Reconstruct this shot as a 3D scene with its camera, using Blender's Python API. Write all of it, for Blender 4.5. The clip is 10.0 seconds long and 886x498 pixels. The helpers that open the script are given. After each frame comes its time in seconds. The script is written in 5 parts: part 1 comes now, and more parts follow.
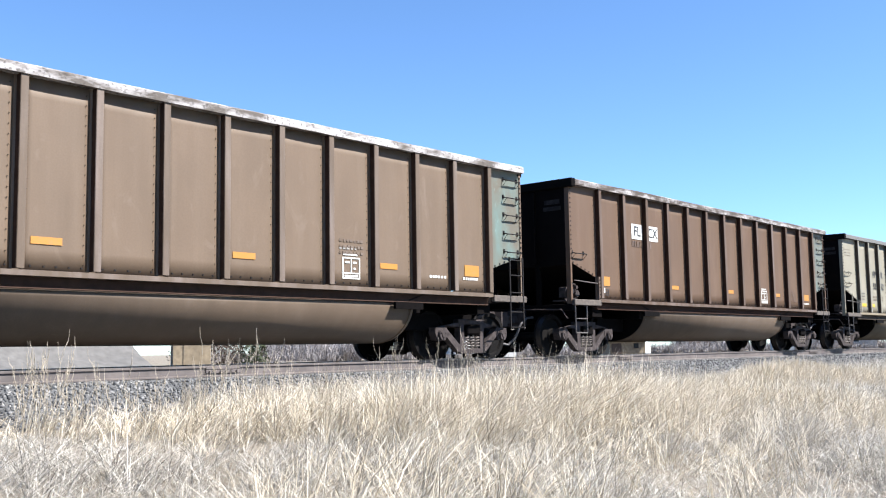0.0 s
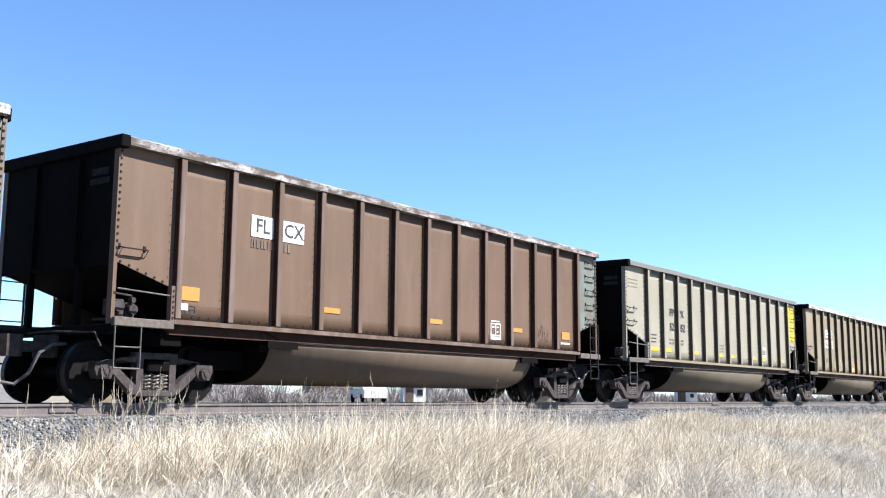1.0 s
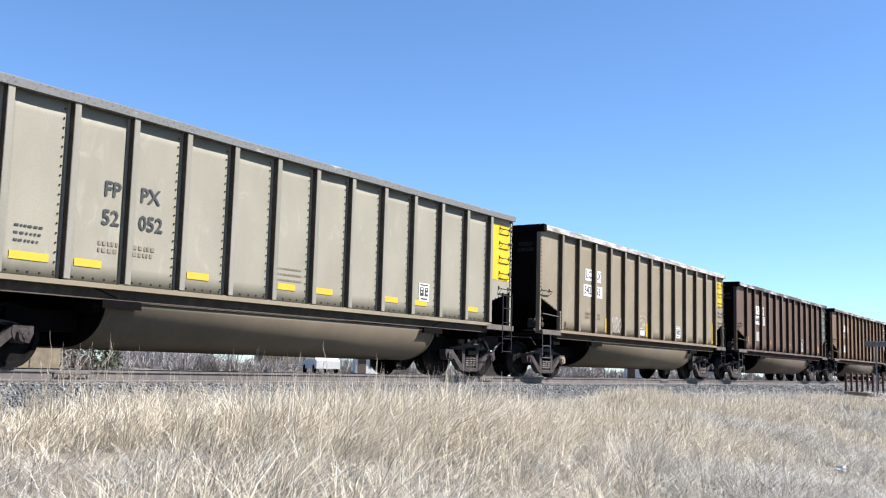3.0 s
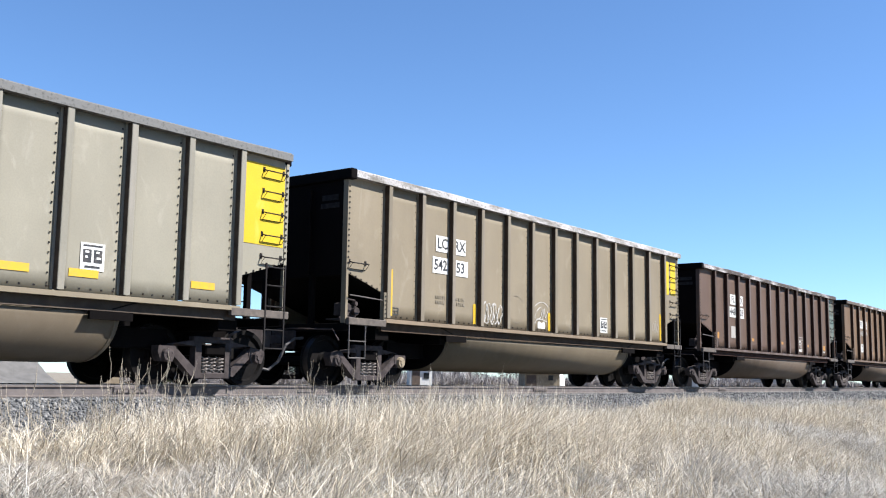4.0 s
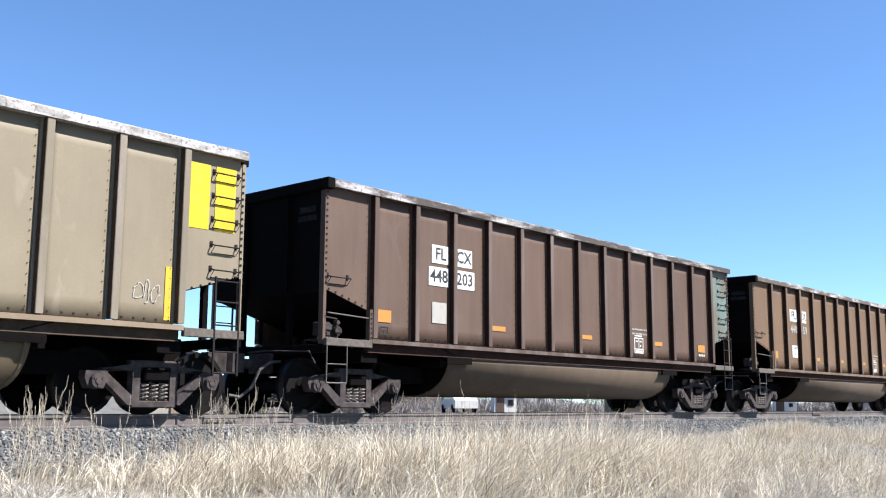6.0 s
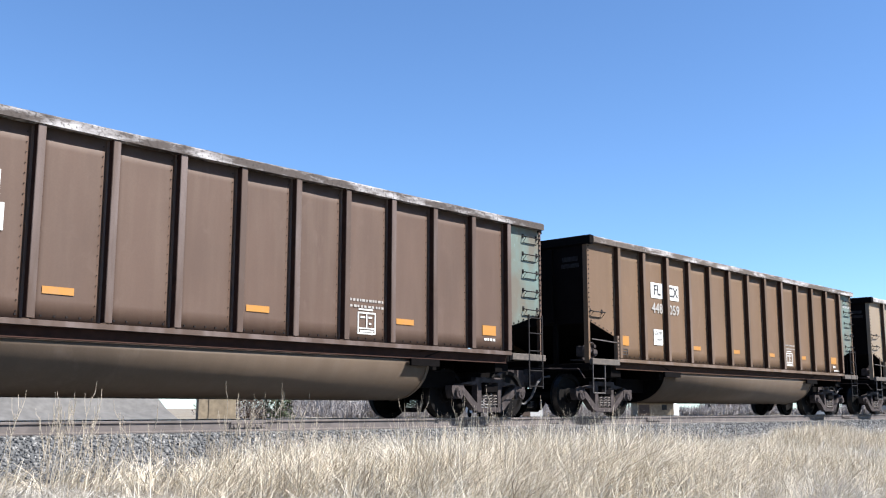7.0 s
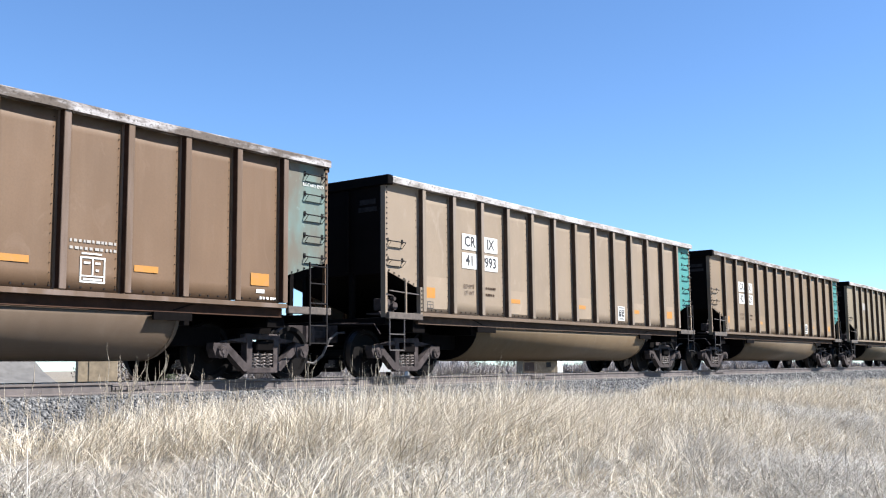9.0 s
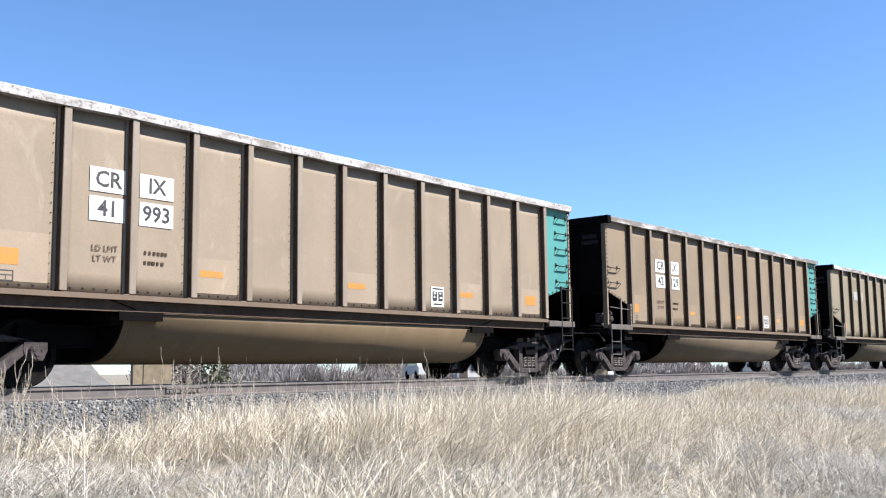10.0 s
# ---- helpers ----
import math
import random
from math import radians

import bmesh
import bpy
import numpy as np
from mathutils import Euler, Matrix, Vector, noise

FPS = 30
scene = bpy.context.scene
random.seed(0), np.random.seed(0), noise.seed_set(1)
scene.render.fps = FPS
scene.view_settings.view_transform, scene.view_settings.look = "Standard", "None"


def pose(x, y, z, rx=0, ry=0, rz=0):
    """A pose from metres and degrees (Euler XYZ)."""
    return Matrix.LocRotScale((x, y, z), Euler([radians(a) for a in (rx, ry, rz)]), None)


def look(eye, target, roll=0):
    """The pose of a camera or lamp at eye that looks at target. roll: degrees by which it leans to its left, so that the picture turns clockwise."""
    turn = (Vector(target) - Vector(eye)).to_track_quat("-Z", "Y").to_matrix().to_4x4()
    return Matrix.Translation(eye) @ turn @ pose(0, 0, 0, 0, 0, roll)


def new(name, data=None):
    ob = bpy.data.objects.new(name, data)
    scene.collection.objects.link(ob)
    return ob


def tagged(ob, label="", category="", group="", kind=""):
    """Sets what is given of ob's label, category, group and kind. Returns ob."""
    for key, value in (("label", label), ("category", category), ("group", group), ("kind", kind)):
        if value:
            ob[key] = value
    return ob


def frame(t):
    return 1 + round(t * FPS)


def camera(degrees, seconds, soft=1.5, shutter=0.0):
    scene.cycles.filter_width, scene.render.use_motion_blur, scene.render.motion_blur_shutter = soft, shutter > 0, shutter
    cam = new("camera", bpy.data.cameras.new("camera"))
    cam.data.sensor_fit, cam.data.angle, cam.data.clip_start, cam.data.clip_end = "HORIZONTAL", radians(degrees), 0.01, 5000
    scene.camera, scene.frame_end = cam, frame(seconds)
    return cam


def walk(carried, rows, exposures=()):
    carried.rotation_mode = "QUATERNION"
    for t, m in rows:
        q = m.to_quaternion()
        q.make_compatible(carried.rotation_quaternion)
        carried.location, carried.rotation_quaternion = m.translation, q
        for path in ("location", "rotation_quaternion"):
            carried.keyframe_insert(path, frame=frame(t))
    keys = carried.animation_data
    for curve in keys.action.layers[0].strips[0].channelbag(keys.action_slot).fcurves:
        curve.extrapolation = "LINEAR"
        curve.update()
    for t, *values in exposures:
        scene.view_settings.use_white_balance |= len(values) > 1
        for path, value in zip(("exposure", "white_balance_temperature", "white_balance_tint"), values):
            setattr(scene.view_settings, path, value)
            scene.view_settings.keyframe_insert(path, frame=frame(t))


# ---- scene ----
# World: x along the track, y across it, z up. The eye stands at the origin of the plan.
EYE = 1.55
RAIL = 1.38          # height of the rail heads
TRACK_Y = 13.53      # centre of the track
PITCH = 16.18        # length of a car over its couplers

cam = camera(47.66, 10.0, soft=1.15)
TURNS = [  # seconds, yaw, pitch, roll
    (0.0, -48.70, 5.78, 0.92),
    (0.5, -51.89, 6.47, 1.60),
    (1.0, -53.83, 8.27, -0.46),
    (1.5, -58.56, 7.76, -0.42),
    (2.0, -59.39, 5.63, -0.71),
    (2.5, -59.82, 6.19, -2.16),
    (2.7, -58.48, 6.21, -1.87),
    (3.8, -53.86, 7.85, -1.81),
    (4.0, -53.47, 7.33, -0.84),
    (4.5, -51.82, 8.34, -0.10),
    (5.0, -52.88, 7.76, -0.73),
    (5.5, -45.70, 10.14, 0.79),
    (6.0, -48.71, 8.81, -0.30),
    (6.2, -49.90, 9.08, -0.43),
    (7.3, -46.52, 8.67, -0.16),
    (7.5, -46.98, 7.95, -0.25),
    (8.0, -48.73, 7.55, -0.45),
    (8.5, -52.00, 6.69, 0.18),
    (9.0, -53.58, 6.74, 0.55),
    (9.5, -50.32, 7.59, 0.58),
    (10.0, -50.77, 6.90, 0.69),
]
EXPOSURES = [(0.0, 1.70), (0.5, 1.76), (1.0, 1.80), (1.5, 1.46), (2.0, 1.42), (2.5, 1.48), (4.0, 1.40), (4.5, 1.36), (5.0, 1.36), (5.5, 1.26), (6.0, 1.54), (7.5, 1.46), (8.0, 1.46), (9.0, 1.51), (10.0, 1.54)]
walk(cam, [(t, pose(0, 0, EYE, 90 + p, r, y)) for t, y, p, r in TURNS], EXPOSURES)


def train_x(t):
    """Where the left end of the first lettered car stands at t seconds."""
    return 17.9508 + -9.32141 * t + 0.020593 * t * t + -0.0029842 * t ** 3


# ---- light ----
SUN = Vector((0.33, -0.62, 0.72)).normalized()
world = bpy.data.worlds.new("sky")
scene.world = world
world.use_nodes = True
wn = world.node_tree
sky = wn.nodes.new("ShaderNodeTexSky")
sky.sky_type = "NISHITA"
sky.sun_disc = False
sky.sun_elevation = math.asin(SUN.z)
sky.sun_rotation = math.atan2(SUN.x, SUN.y)
sky.altitude = 1600
sky.air_density = 1.0
sky.dust_density = 0.25
sky.ozone_density = 4.0
tint = wn.nodes.new("ShaderNodeMix")
tint.data_type, tint.blend_type = "RGBA", "MULTIPLY"
tint.inputs[0].default_value = 1.0
tint.inputs[7].default_value = (0.81, 0.975, 1.12, 1)
wn.links.new(sky.outputs["Color"], tint.inputs[6])
wn.links.new(tint.outputs[2], wn.nodes["Background"].inputs["Color"])
wn.nodes["Background"].inputs["Strength"].default_value = 0.07
sun_data = bpy.data.lights.new("sun", "SUN")
sun_data.energy, sun_data.angle, sun_data.color = 5.0, radians(0.5), (1.0, 0.97, 0.94)
sun = new("sun", sun_data)
sun.matrix_world = look(SUN * 60, (0, 0, 0))


# ---- materials ----
class Nodes:
    """A short way to write a node material."""

    def __init__(self, name):
        self.m = bpy.data.materials.new(name)
        self.m.use_nodes = True
        self.t = self.m.node_tree
        self.b = self.t.nodes["Principled BSDF"]

    def add(self, kind, **values):
        n = self.t.nodes.new(kind)
        for k, v in values.items():
            n.inputs[k.replace("_", " ")].default_value = v
        return n

    def link(self, a, b):
        self.t.links.new(a, b)

    def coords(self, scale=(1, 1, 1), rand=True):
        """Object coordinates, scaled, with an offset of each object's own."""
        tc = self.add("ShaderNodeTexCoord")
        mp = self.add("ShaderNodeMapping", Scale=scale)
        self.link(tc.outputs["Object"], mp.inputs["Vector"])
        if rand:
            info = self.add("ShaderNodeObjectInfo")
            mul = self.add("ShaderNodeMath")
            mul.operation = "MULTIPLY"
            mul.inputs[1].default_value = 37.0
            self.link(info.outputs["Random"], mul.inputs[0])
            self.link(mul.outputs[0], mp.inputs["Location"])
        return mp.outputs["Vector"]

    def noise(self, vec, scale, detail=4.0, rough=0.55):
        n = self.add("ShaderNodeTexNoise", Scale=scale, Detail=detail, Roughness=rough)
        self.link(vec, n.inputs["Vector"])
        return n.outputs["Fac"]

    def ramp(self, fac, *stops):
        r = self.add("ShaderNodeValToRGB")
        el = r.color_ramp.elements
        while len(el) < len(stops):
            el.new(0.5)
        for e, (p, c) in zip(el, stops):
            e.position, e.color = p, (*c, 1) if len(c) == 3 else c
        self.link(fac, r.inputs["Fac"])
        return r.outputs["Color"]

    def mix(self, fac, a, b, mode="MIX"):
        n = self.t.nodes.new("ShaderNodeMix")
        n.data_type, n.blend_type = "RGBA", mode
        for sock, v in ((n.inputs[0], fac), (n.inputs[6], a), (n.inputs[7], b)):
            if isinstance(v, (int, float)):
                sock.default_value = v
            elif isinstance(v, tuple):
                sock.default_value = (*v, 1)
            else:
                self.link(v, sock)
        return n.outputs[2]

    def bump(self, fac, strength=0.3, distance=0.01):
        n = self.add("ShaderNodeBump", Strength=strength, Distance=distance)
        self.link(fac, n.inputs["Height"])
        self.link(n.outputs["Normal"], self.b.inputs["Normal"])

    def done(self, color, rough=0.7, metal=0.0):
        if isinstance(color, tuple):
            self.b.inputs["Base Color"].default_value = (*color, 1)
        else:
            self.link(color, self.b.inputs["Base Color"])
        if isinstance(rough, (int, float)):
            self.b.inputs["Roughness"].default_value = rough
        else:
            self.link(rough, self.b.inputs["Roughness"])
        self.b.inputs["Metallic"].default_value = metal
        return self.m


def scaled(c, k):
    return tuple(min(1.0, v * k) for v in c)


def paint(name, base, dust=(0.152, 0.123, 0.0965), wear=0.28, rough=0.62):
    """Weathered car paint: sun-faded blotches, runs of dirt down the sheet and a film of dust."""
    n = Nodes(name)
    big = n.noise(n.coords((0.9, 0.9, 0.6)), 1.3, 5)
    runs = n.noise(n.coords((3.0, 3.0, 0.30)), 1.5, 5)
    grain = n.noise(n.coords((1, 1, 1)), 42, 3)
    c = n.mix(n.ramp(big, (0.3, (0, 0, 0)), (0.75, (1, 1, 1))), scaled(base, 0.88), scaled(base, 1.10))
    c = n.mix(n.ramp(runs, (0.45, (0, 0, 0)), (0.80, (wear, wear, wear))), c, tuple(0.5 * v + 0.5 * w for v, w in zip(dust, scaled(base, 1.5))))
    c = n.mix(n.ramp(grain, (0.35, (0.16, 0.16, 0.16)), (0.6, (0, 0, 0))), c, scaled(base, 0.55))
    scuff = n.add("ShaderNodeTexNoise", Scale=1.9, Detail=8.0, Roughness=0.62, Distortion=1.2)
    n.link(n.coords((1.2, 1.2, 0.7)), scuff.inputs["Vector"])
    c = n.mix(n.ramp(scuff.outputs["Fac"], (0.58, (0, 0, 0)), (0.74, (0.7, 0.7, 0.7))), c, scaled(tuple(0.8 * v + 0.2 * sum(base) / 3 for v in base), 1.32))
    speck = n.noise(n.coords((1, 1, 1)), 16, 6, 0.75)
    c = n.mix(n.ramp(speck, (0.66, (0, 0, 0)), (0.74, (0.6, 0.6, 0.6))), c, scaled(base, 0.5))
    n.bump(big, 0.25, 0.02)
    n.b.inputs["Specular IOR Level"].default_value = 0.3
    return n.done(c, rough)


def plain(name, base, rough=0.6, metal=0.0, scale=14.0, spread=0.3, bump=0.15, spec=0.5):
    n = Nodes(name)
    n.b.inputs["Specular IOR Level"].default_value = spec
    f = n.noise(n.coords(), scale, 5)
    g = n.noise(n.coords(), scale * 0.13, 4)
    c = n.mix(n.ramp(f, (0.3, (0, 0, 0)), (0.7, (1, 1, 1))), scaled(base, 1 - spread), scaled(base, 1 + spread))
    c = n.mix(n.ramp(g, (0.4, (0, 0, 0)), (0.7, (0.45, 0.45, 0.45))), c, scaled(base, 0.6))
    n.bump(f, bump, 0.01)
    return n.done(c, rough, metal)


def worn_chord(name, base, edge):
    """Top chord: pale bare patches where loading has scuffed the paint, between grimy ones."""
    n = Nodes(name)
    a = n.noise(n.coords((0.55, 2, 2)), 2.6, 6, 0.65)
    b = n.noise(n.coords((3, 3, 3)), 7, 4)
    c = n.mix(n.ramp(a, (edge - 0.1, (0, 0, 0)), (edge + 0.1, (1, 1, 1))), base, (0.36, 0.345, 0.345))
    c = n.mix(n.ramp(b, (0.52, (0, 0, 0)), (0.66, (0.75, 0.75, 0.75))), c, scaled(base, 0.45))
    n.bump(b, 0.35, 0.01)
    n.b.inputs["Specular IOR Level"].default_value = 0.2
    return n.done(c, 0.75)


def sticker(name, base, rough=0.5):
    """Printed or painted marking, chipped and dusty."""
    n = Nodes(name)
    a = n.noise(n.coords(), 9, 6, 0.7)
    c = n.mix(n.ramp(a, (0.5, (0, 0, 0)), (0.8, (0.45, 0.45, 0.45))), base, (0.15, 0.12, 0.09))
    return n.done(c, rough)


def faded_end(name, base, under):
    """End paint worn through to brown in broad soft patches, with fine chips."""
    n = Nodes(name)
    wide = n.noise(n.coords((1.6, 1, 0.7)), 1.5, 3, 0.5)
    chips = n.noise(n.coords((1, 1, 0.6)), 11, 6, 0.7)
    c = n.mix(n.ramp(wide, (0.36, (0, 0, 0)), (0.60, (0.9, 0.9, 0.9))), base, under)
    c = n.mix(n.ramp(chips, (0.60, (0, 0, 0)), (0.70, (0.7, 0.7, 0.7))), c, scaled(base, 1.5))
    n.bump(chips, 0.15, 0.01)
    n.b.inputs["Specular IOR Level"].default_value = 0.3
    return n.done(c, 0.62)


M = {}
PAINTS = {
    "umber": (0.074, 0.0445, 0.031),
    "brown": (0.086, 0.0515, 0.0315),
    "taupe": (0.108, 0.075, 0.050),
    "grey": (0.1959, 0.1813, 0.1404),
    "clay": (0.1667, 0.1374, 0.0936),
    "bronze": (0.112, 0.068, 0.0385),
    "tan": (0.194, 0.151, 0.108),
    "khaki": (0.1608, 0.1199, 0.0795),
}
CHORD_WEAR = {"clay": 0.48, "tan": 0.48, "taupe": 0.52, "grey": 0.72}
for key, col in PAINTS.items():
    M[key] = paint("paint_" + key, col)
    g = sum(col) / 3
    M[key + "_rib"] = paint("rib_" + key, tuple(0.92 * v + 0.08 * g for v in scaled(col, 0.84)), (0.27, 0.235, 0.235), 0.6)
    # Paler paint for washed patches and for the highlight on rib flanges.
    M[key + "_pale"] = paint("washed_and_highlight_" + key, scaled(col, 1.13))
    # Dark tone that carries the shade of rib flanks and sill channel.
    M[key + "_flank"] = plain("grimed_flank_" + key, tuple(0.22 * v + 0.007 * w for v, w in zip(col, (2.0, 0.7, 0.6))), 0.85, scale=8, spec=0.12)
    M[key + "_chord"] = worn_chord("chord_" + key, tuple(0.4 * v + 0.6 * g for v in scaled(col, 0.17 if key == "grey" else 0.9)), CHORD_WEAR.get(key, 0.56))
M["end_teal"] = paint("paint_teal_end", (0.0409, 0.1754, 0.1637), wear=0.3)
M["end_mint"] = faded_end("paint_faded_teal_end", (0.092, 0.132, 0.118), (0.094, 0.080, 0.060))
M["end_grey"] = faded_end("paint_pale_end", (0.100, 0.122, 0.108), (0.085, 0.072, 0.056))
M["end_yellow"] = paint("paint_yellow_end", (0.4211, 0.2924, 0.0058), wear=0.08)
# Coal grime, taken nearly black to hold the shade under the cars too.
M["black"] = plain("coal_grime_shade_steel", (0.0032, 0.0025, 0.0025), 0.9, spec=0.06)
# Coal dust plus the shade of the unlit ends, both in one colour.
M["endsheet"] = plain("coal_dust_shade_end_sheet", (0.0038, 0.0026, 0.0026), 0.9, scale=3.0, spec=0.06)
M["endmark"] = plain("dim_end_marking", (0.0205, 0.0187, 0.0187), 0.9, scale=12, spread=0.6, spec=0.1)
TUBS = {"tan": (0.122, 0.084, 0.046), "khaki": (0.112, 0.080, 0.048), "clay": (0.105, 0.082, 0.052), "grey": (0.105, 0.083, 0.057)}
for key in PAINTS:
    M[key + "_tub"] = paint("dusty_tub_" + key, TUBS.get(key, (0.090, 0.064, 0.044)), wear=0.3)
M["cast"] = plain("dusty_cast_steel", (0.042, 0.034, 0.033), 0.9, scale=9, spread=0.5, spec=0.2)
M["spring"] = plain("spring_steel", (0.13, 0.11, 0.1), 0.6)
M["wheel"] = plain("wheel_steel", (0.0035, 0.0028, 0.0026), 0.8, 0.0, spec=0.12)
M["tread"] = plain("polished_wheel_tread", (0.0702, 0.0643, 0.0614), 0.5, 1.0, spread=0.1)
M["grab"] = plain("dark_grab_iron", (0.007, 0.0053, 0.0053), 0.7, spec=0.2)
M["palebar"] = plain("pale_painted_bar", (0.065, 0.056, 0.052), 0.6)
M["baysteel"] = plain("dusty_bay_steel", (0.070, 0.056, 0.046), 0.8, spread=0.4)
M["hose"] = plain("grey_air_hose", (0.063, 0.0585, 0.0585), 0.6)
M["white"] = sticker("white_marking", (0.5148, 0.5082, 0.4818))
M["dimwhite"] = sticker("faded_white_marking", (0.269, 0.2515, 0.2281))
M["chalk"] = sticker("thin_white_spray_paint", (0.3509, 0.3363, 0.3099))
M["inkblack"] = sticker("black_marking", (0.0146, 0.0146, 0.0164))
M["amber"] = sticker("amber_reflector", (0.3216, 0.1404, 0.0175))
M["yellow"] = sticker("yellow_reflector", (0.4211, 0.2632, 0.0088))
M["rail"] = plain("rusty_rail_side", (0.0906, 0.076, 0.0713), 0.8, scale=5)
M["railhead"] = plain("polished_rail_head", (0.2105, 0.1988, 0.193), 0.35, 1.0, spread=0.15, bump=0.02)
M["tie"] = plain("weathered_tie", (0.2105, 0.1988, 0.1842), 0.9, scale=5)
M["fence"] = plain("rust_red_fence_steel", (0.0497, 0.0211, 0.0175), 0.8)
M["signgrey"] = plain("grey_sign_metal", (0.1287, 0.1287, 0.1345), 0.5)
M["post"] = plain("galvanised_post", (0.193, 0.1813, 0.1813), 0.5)
M["bark"] = plain("grey_bark", (0.0789, 0.0643, 0.0556), 0.9)
M["twig"] = plain("bare_twig", (0.1111, 0.0906, 0.076), 0.9)
M["stalk"] = plain("dry_weed_stalk", (0.3041, 0.2632, 0.2047), 0.8)
M["shrub"] = plain("evergreen_shrub", (0.0304, 0.0409, 0.0164), 0.9)
M["brush"] = plain("dead_brush", (0.1404, 0.117, 0.0994), 0.9)
M["stucco"] = plain("pale_wall", (0.3041, 0.2924, 0.2749), 0.9, scale=4)
M["tanwall"] = plain("tan_wall", (0.1988, 0.1579, 0.1053), 0.9, scale=4)
M["brownwall"] = plain("brown_wall", (0.0702, 0.0497, 0.038), 0.9, scale=4)
M["whitewall"] = plain("white_wall", (0.5148, 0.5148, 0.5016), 0.8, scale=3, spread=0.08)
M["roof"] = plain("shingle_roof", (0.117, 0.0965, 0.0819), 0.9, scale=6)
M["amberroof"] = plain("ochre_roof_sheet", (0.2105, 0.117, 0.0497), 0.8, scale=4)
M["glass"] = plain("dark_window", (0.0175, 0.0205, 0.0234), 0.15)
M["asphalt"] = plain("worn_asphalt", (0.076, 0.0731, 0.0702), 0.9, scale=8)
M["plank"] = plain("bleached_timber", (0.269, 0.2281, 0.193), 0.9)


def ground_material():
    n = Nodes("dry_ground")
    v = n.coords(rand=False)
    big = n.noise(v, 0.28, 6, 0.6)
    mid = n.noise(v, 2.2, 6, 0.65)
    fine = n.noise(v, 38, 4, 0.7)
    c = n.mix(n.ramp(big, (0.38, (0, 0, 0)), (0.62, (1, 1, 1))), (0.1988, 0.1667, 0.1199), (0.2456, 0.2135, 0.1637))
    c = n.mix(n.ramp(mid, (0.35, (0.5, 0.5, 0.5)), (0.6, (0, 0, 0))), c, (0.1287, 0.1111, 0.0877))
    c = n.mix(n.ramp(fine, (0.35, (0.4, 0.4, 0.4)), (0.7, (0, 0, 0))), c, (0.0585, 0.0497, 0.0409))
    n.bump(fine, 0.8, 0.03)
    return n.done(c, 0.95)


def ballast_material(name):
    n = Nodes(name)
    geo = n.add("ShaderNodeNewGeometry")
    isl = n.ramp(geo.outputs["Random Per Island"], (0.0, (0.0263, 0.0292, 0.0327)), (0.4, (0.076, 0.0789, 0.0819)), (0.75, (0.1287, 0.1287, 0.1287)), (1.0, (0.2573, 0.2515, 0.2398)))
    f = n.noise(n.coords(rand=False), 60, 4)
    c = n.mix(n.ramp(f, (0.35, (0.5, 0.5, 0.5)), (0.6, (0, 0, 0))), isl, (0.0702, 0.0643, 0.0585))
    n.bump(f, 0.5, 0.01)
    return n.done(c, 0.9)


def straw_material(name, lo, mid, hi):
    n = Nodes(name)
    geo = n.add("ShaderNodeNewGeometry")
    c = n.ramp(geo.outputs["Random Per Island"], (0.0, lo), (0.45, mid), (1.0, hi))
    patch = n.noise(n.coords(rand=False), 0.7, 4)
    c = n.mix(n.ramp(patch, (0.4, (0, 0, 0)), (0.62, (0.6, 0.6, 0.6))), c, tuple(0.72 * v + 0.28 * sum(mid) / 3 for v in scaled(mid, 1.05)))
    thin = n.add("ShaderNodeBsdfTranslucent")
    n.link(c, thin.inputs["Color"])
    both = n.add("ShaderNodeMixShader", Fac=0.22)
    n.link(n.b.outputs[0], both.inputs[1])
    n.link(thin.outputs[0], both.inputs[2])
    n.link(both.outputs[0], n.t.nodes["Material Output"].inputs["Surface"])
    return n.done(c, 0.6)


M["ground"] = ground_material()
M["ballast"] = ballast_material("crushed_stone")
M["straw"] = straw_material("dry_grass", (0.10, 0.078, 0.054), (0.50, 0.425, 0.308), (0.74, 0.695, 0.59))
M["bank"] = plain("grey_dirt", (0.098, 0.094, 0.089), 0.95, scale=3.0, spread=0.25, bump=0.5)
M["scrub"] = straw_material("leafless_scrub", (0.08, 0.07, 0.066), (0.19, 0.17, 0.165), (0.28, 0.26, 0.25))
M["thatch"] = straw_material("matted_dead_grass", (0.055, 0.048, 0.041), (0.345, 0.315, 0.268), (0.68, 0.655, 0.59))


# ---- mesh helpers ----
def box(bm, x0, x1, y0, y1, z0, z1, bevel=0.0):
    v = [bm.verts.new((x, y, z)) for x in (x0, x1) for y in (y0, y1) for z in (z0, z1)]
    fs = [bm.faces.new([v[i] for i in q]) for q in ((0, 1, 3, 2), (4, 6, 7, 5), (0, 4, 5, 1), (2, 3, 7, 6), (0, 2, 6, 4), (1, 5, 7, 3))]
    if bevel:
        edges = list({e for f in fs for e in f.edges})
        bmesh.ops.bevel(bm, geom=edges, offset=bevel, segments=1, affect="EDGES")


def prism(bm, profile, axis, a, b):
    """A closed outline of (u, v) pushed from a to b along x ('x': u, v = y, z) or y ('y': u, v = x, z)."""
    put = (lambda u, v, w: (w, u, v)) if axis == "x" else (lambda u, v, w: (u, w, v))
    lo = [bm.verts.new(put(u, v, a)) for u, v in profile]
    hi = [bm.verts.new(put(u, v, b)) for u, v in profile]
    k = len(profile)
    for i in range(k):
        bm.faces.new((lo[i], lo[(i + 1) % k], hi[(i + 1) % k], hi[i]))
    bm.faces.new(lo[::-1])
    bm.faces.new(hi)


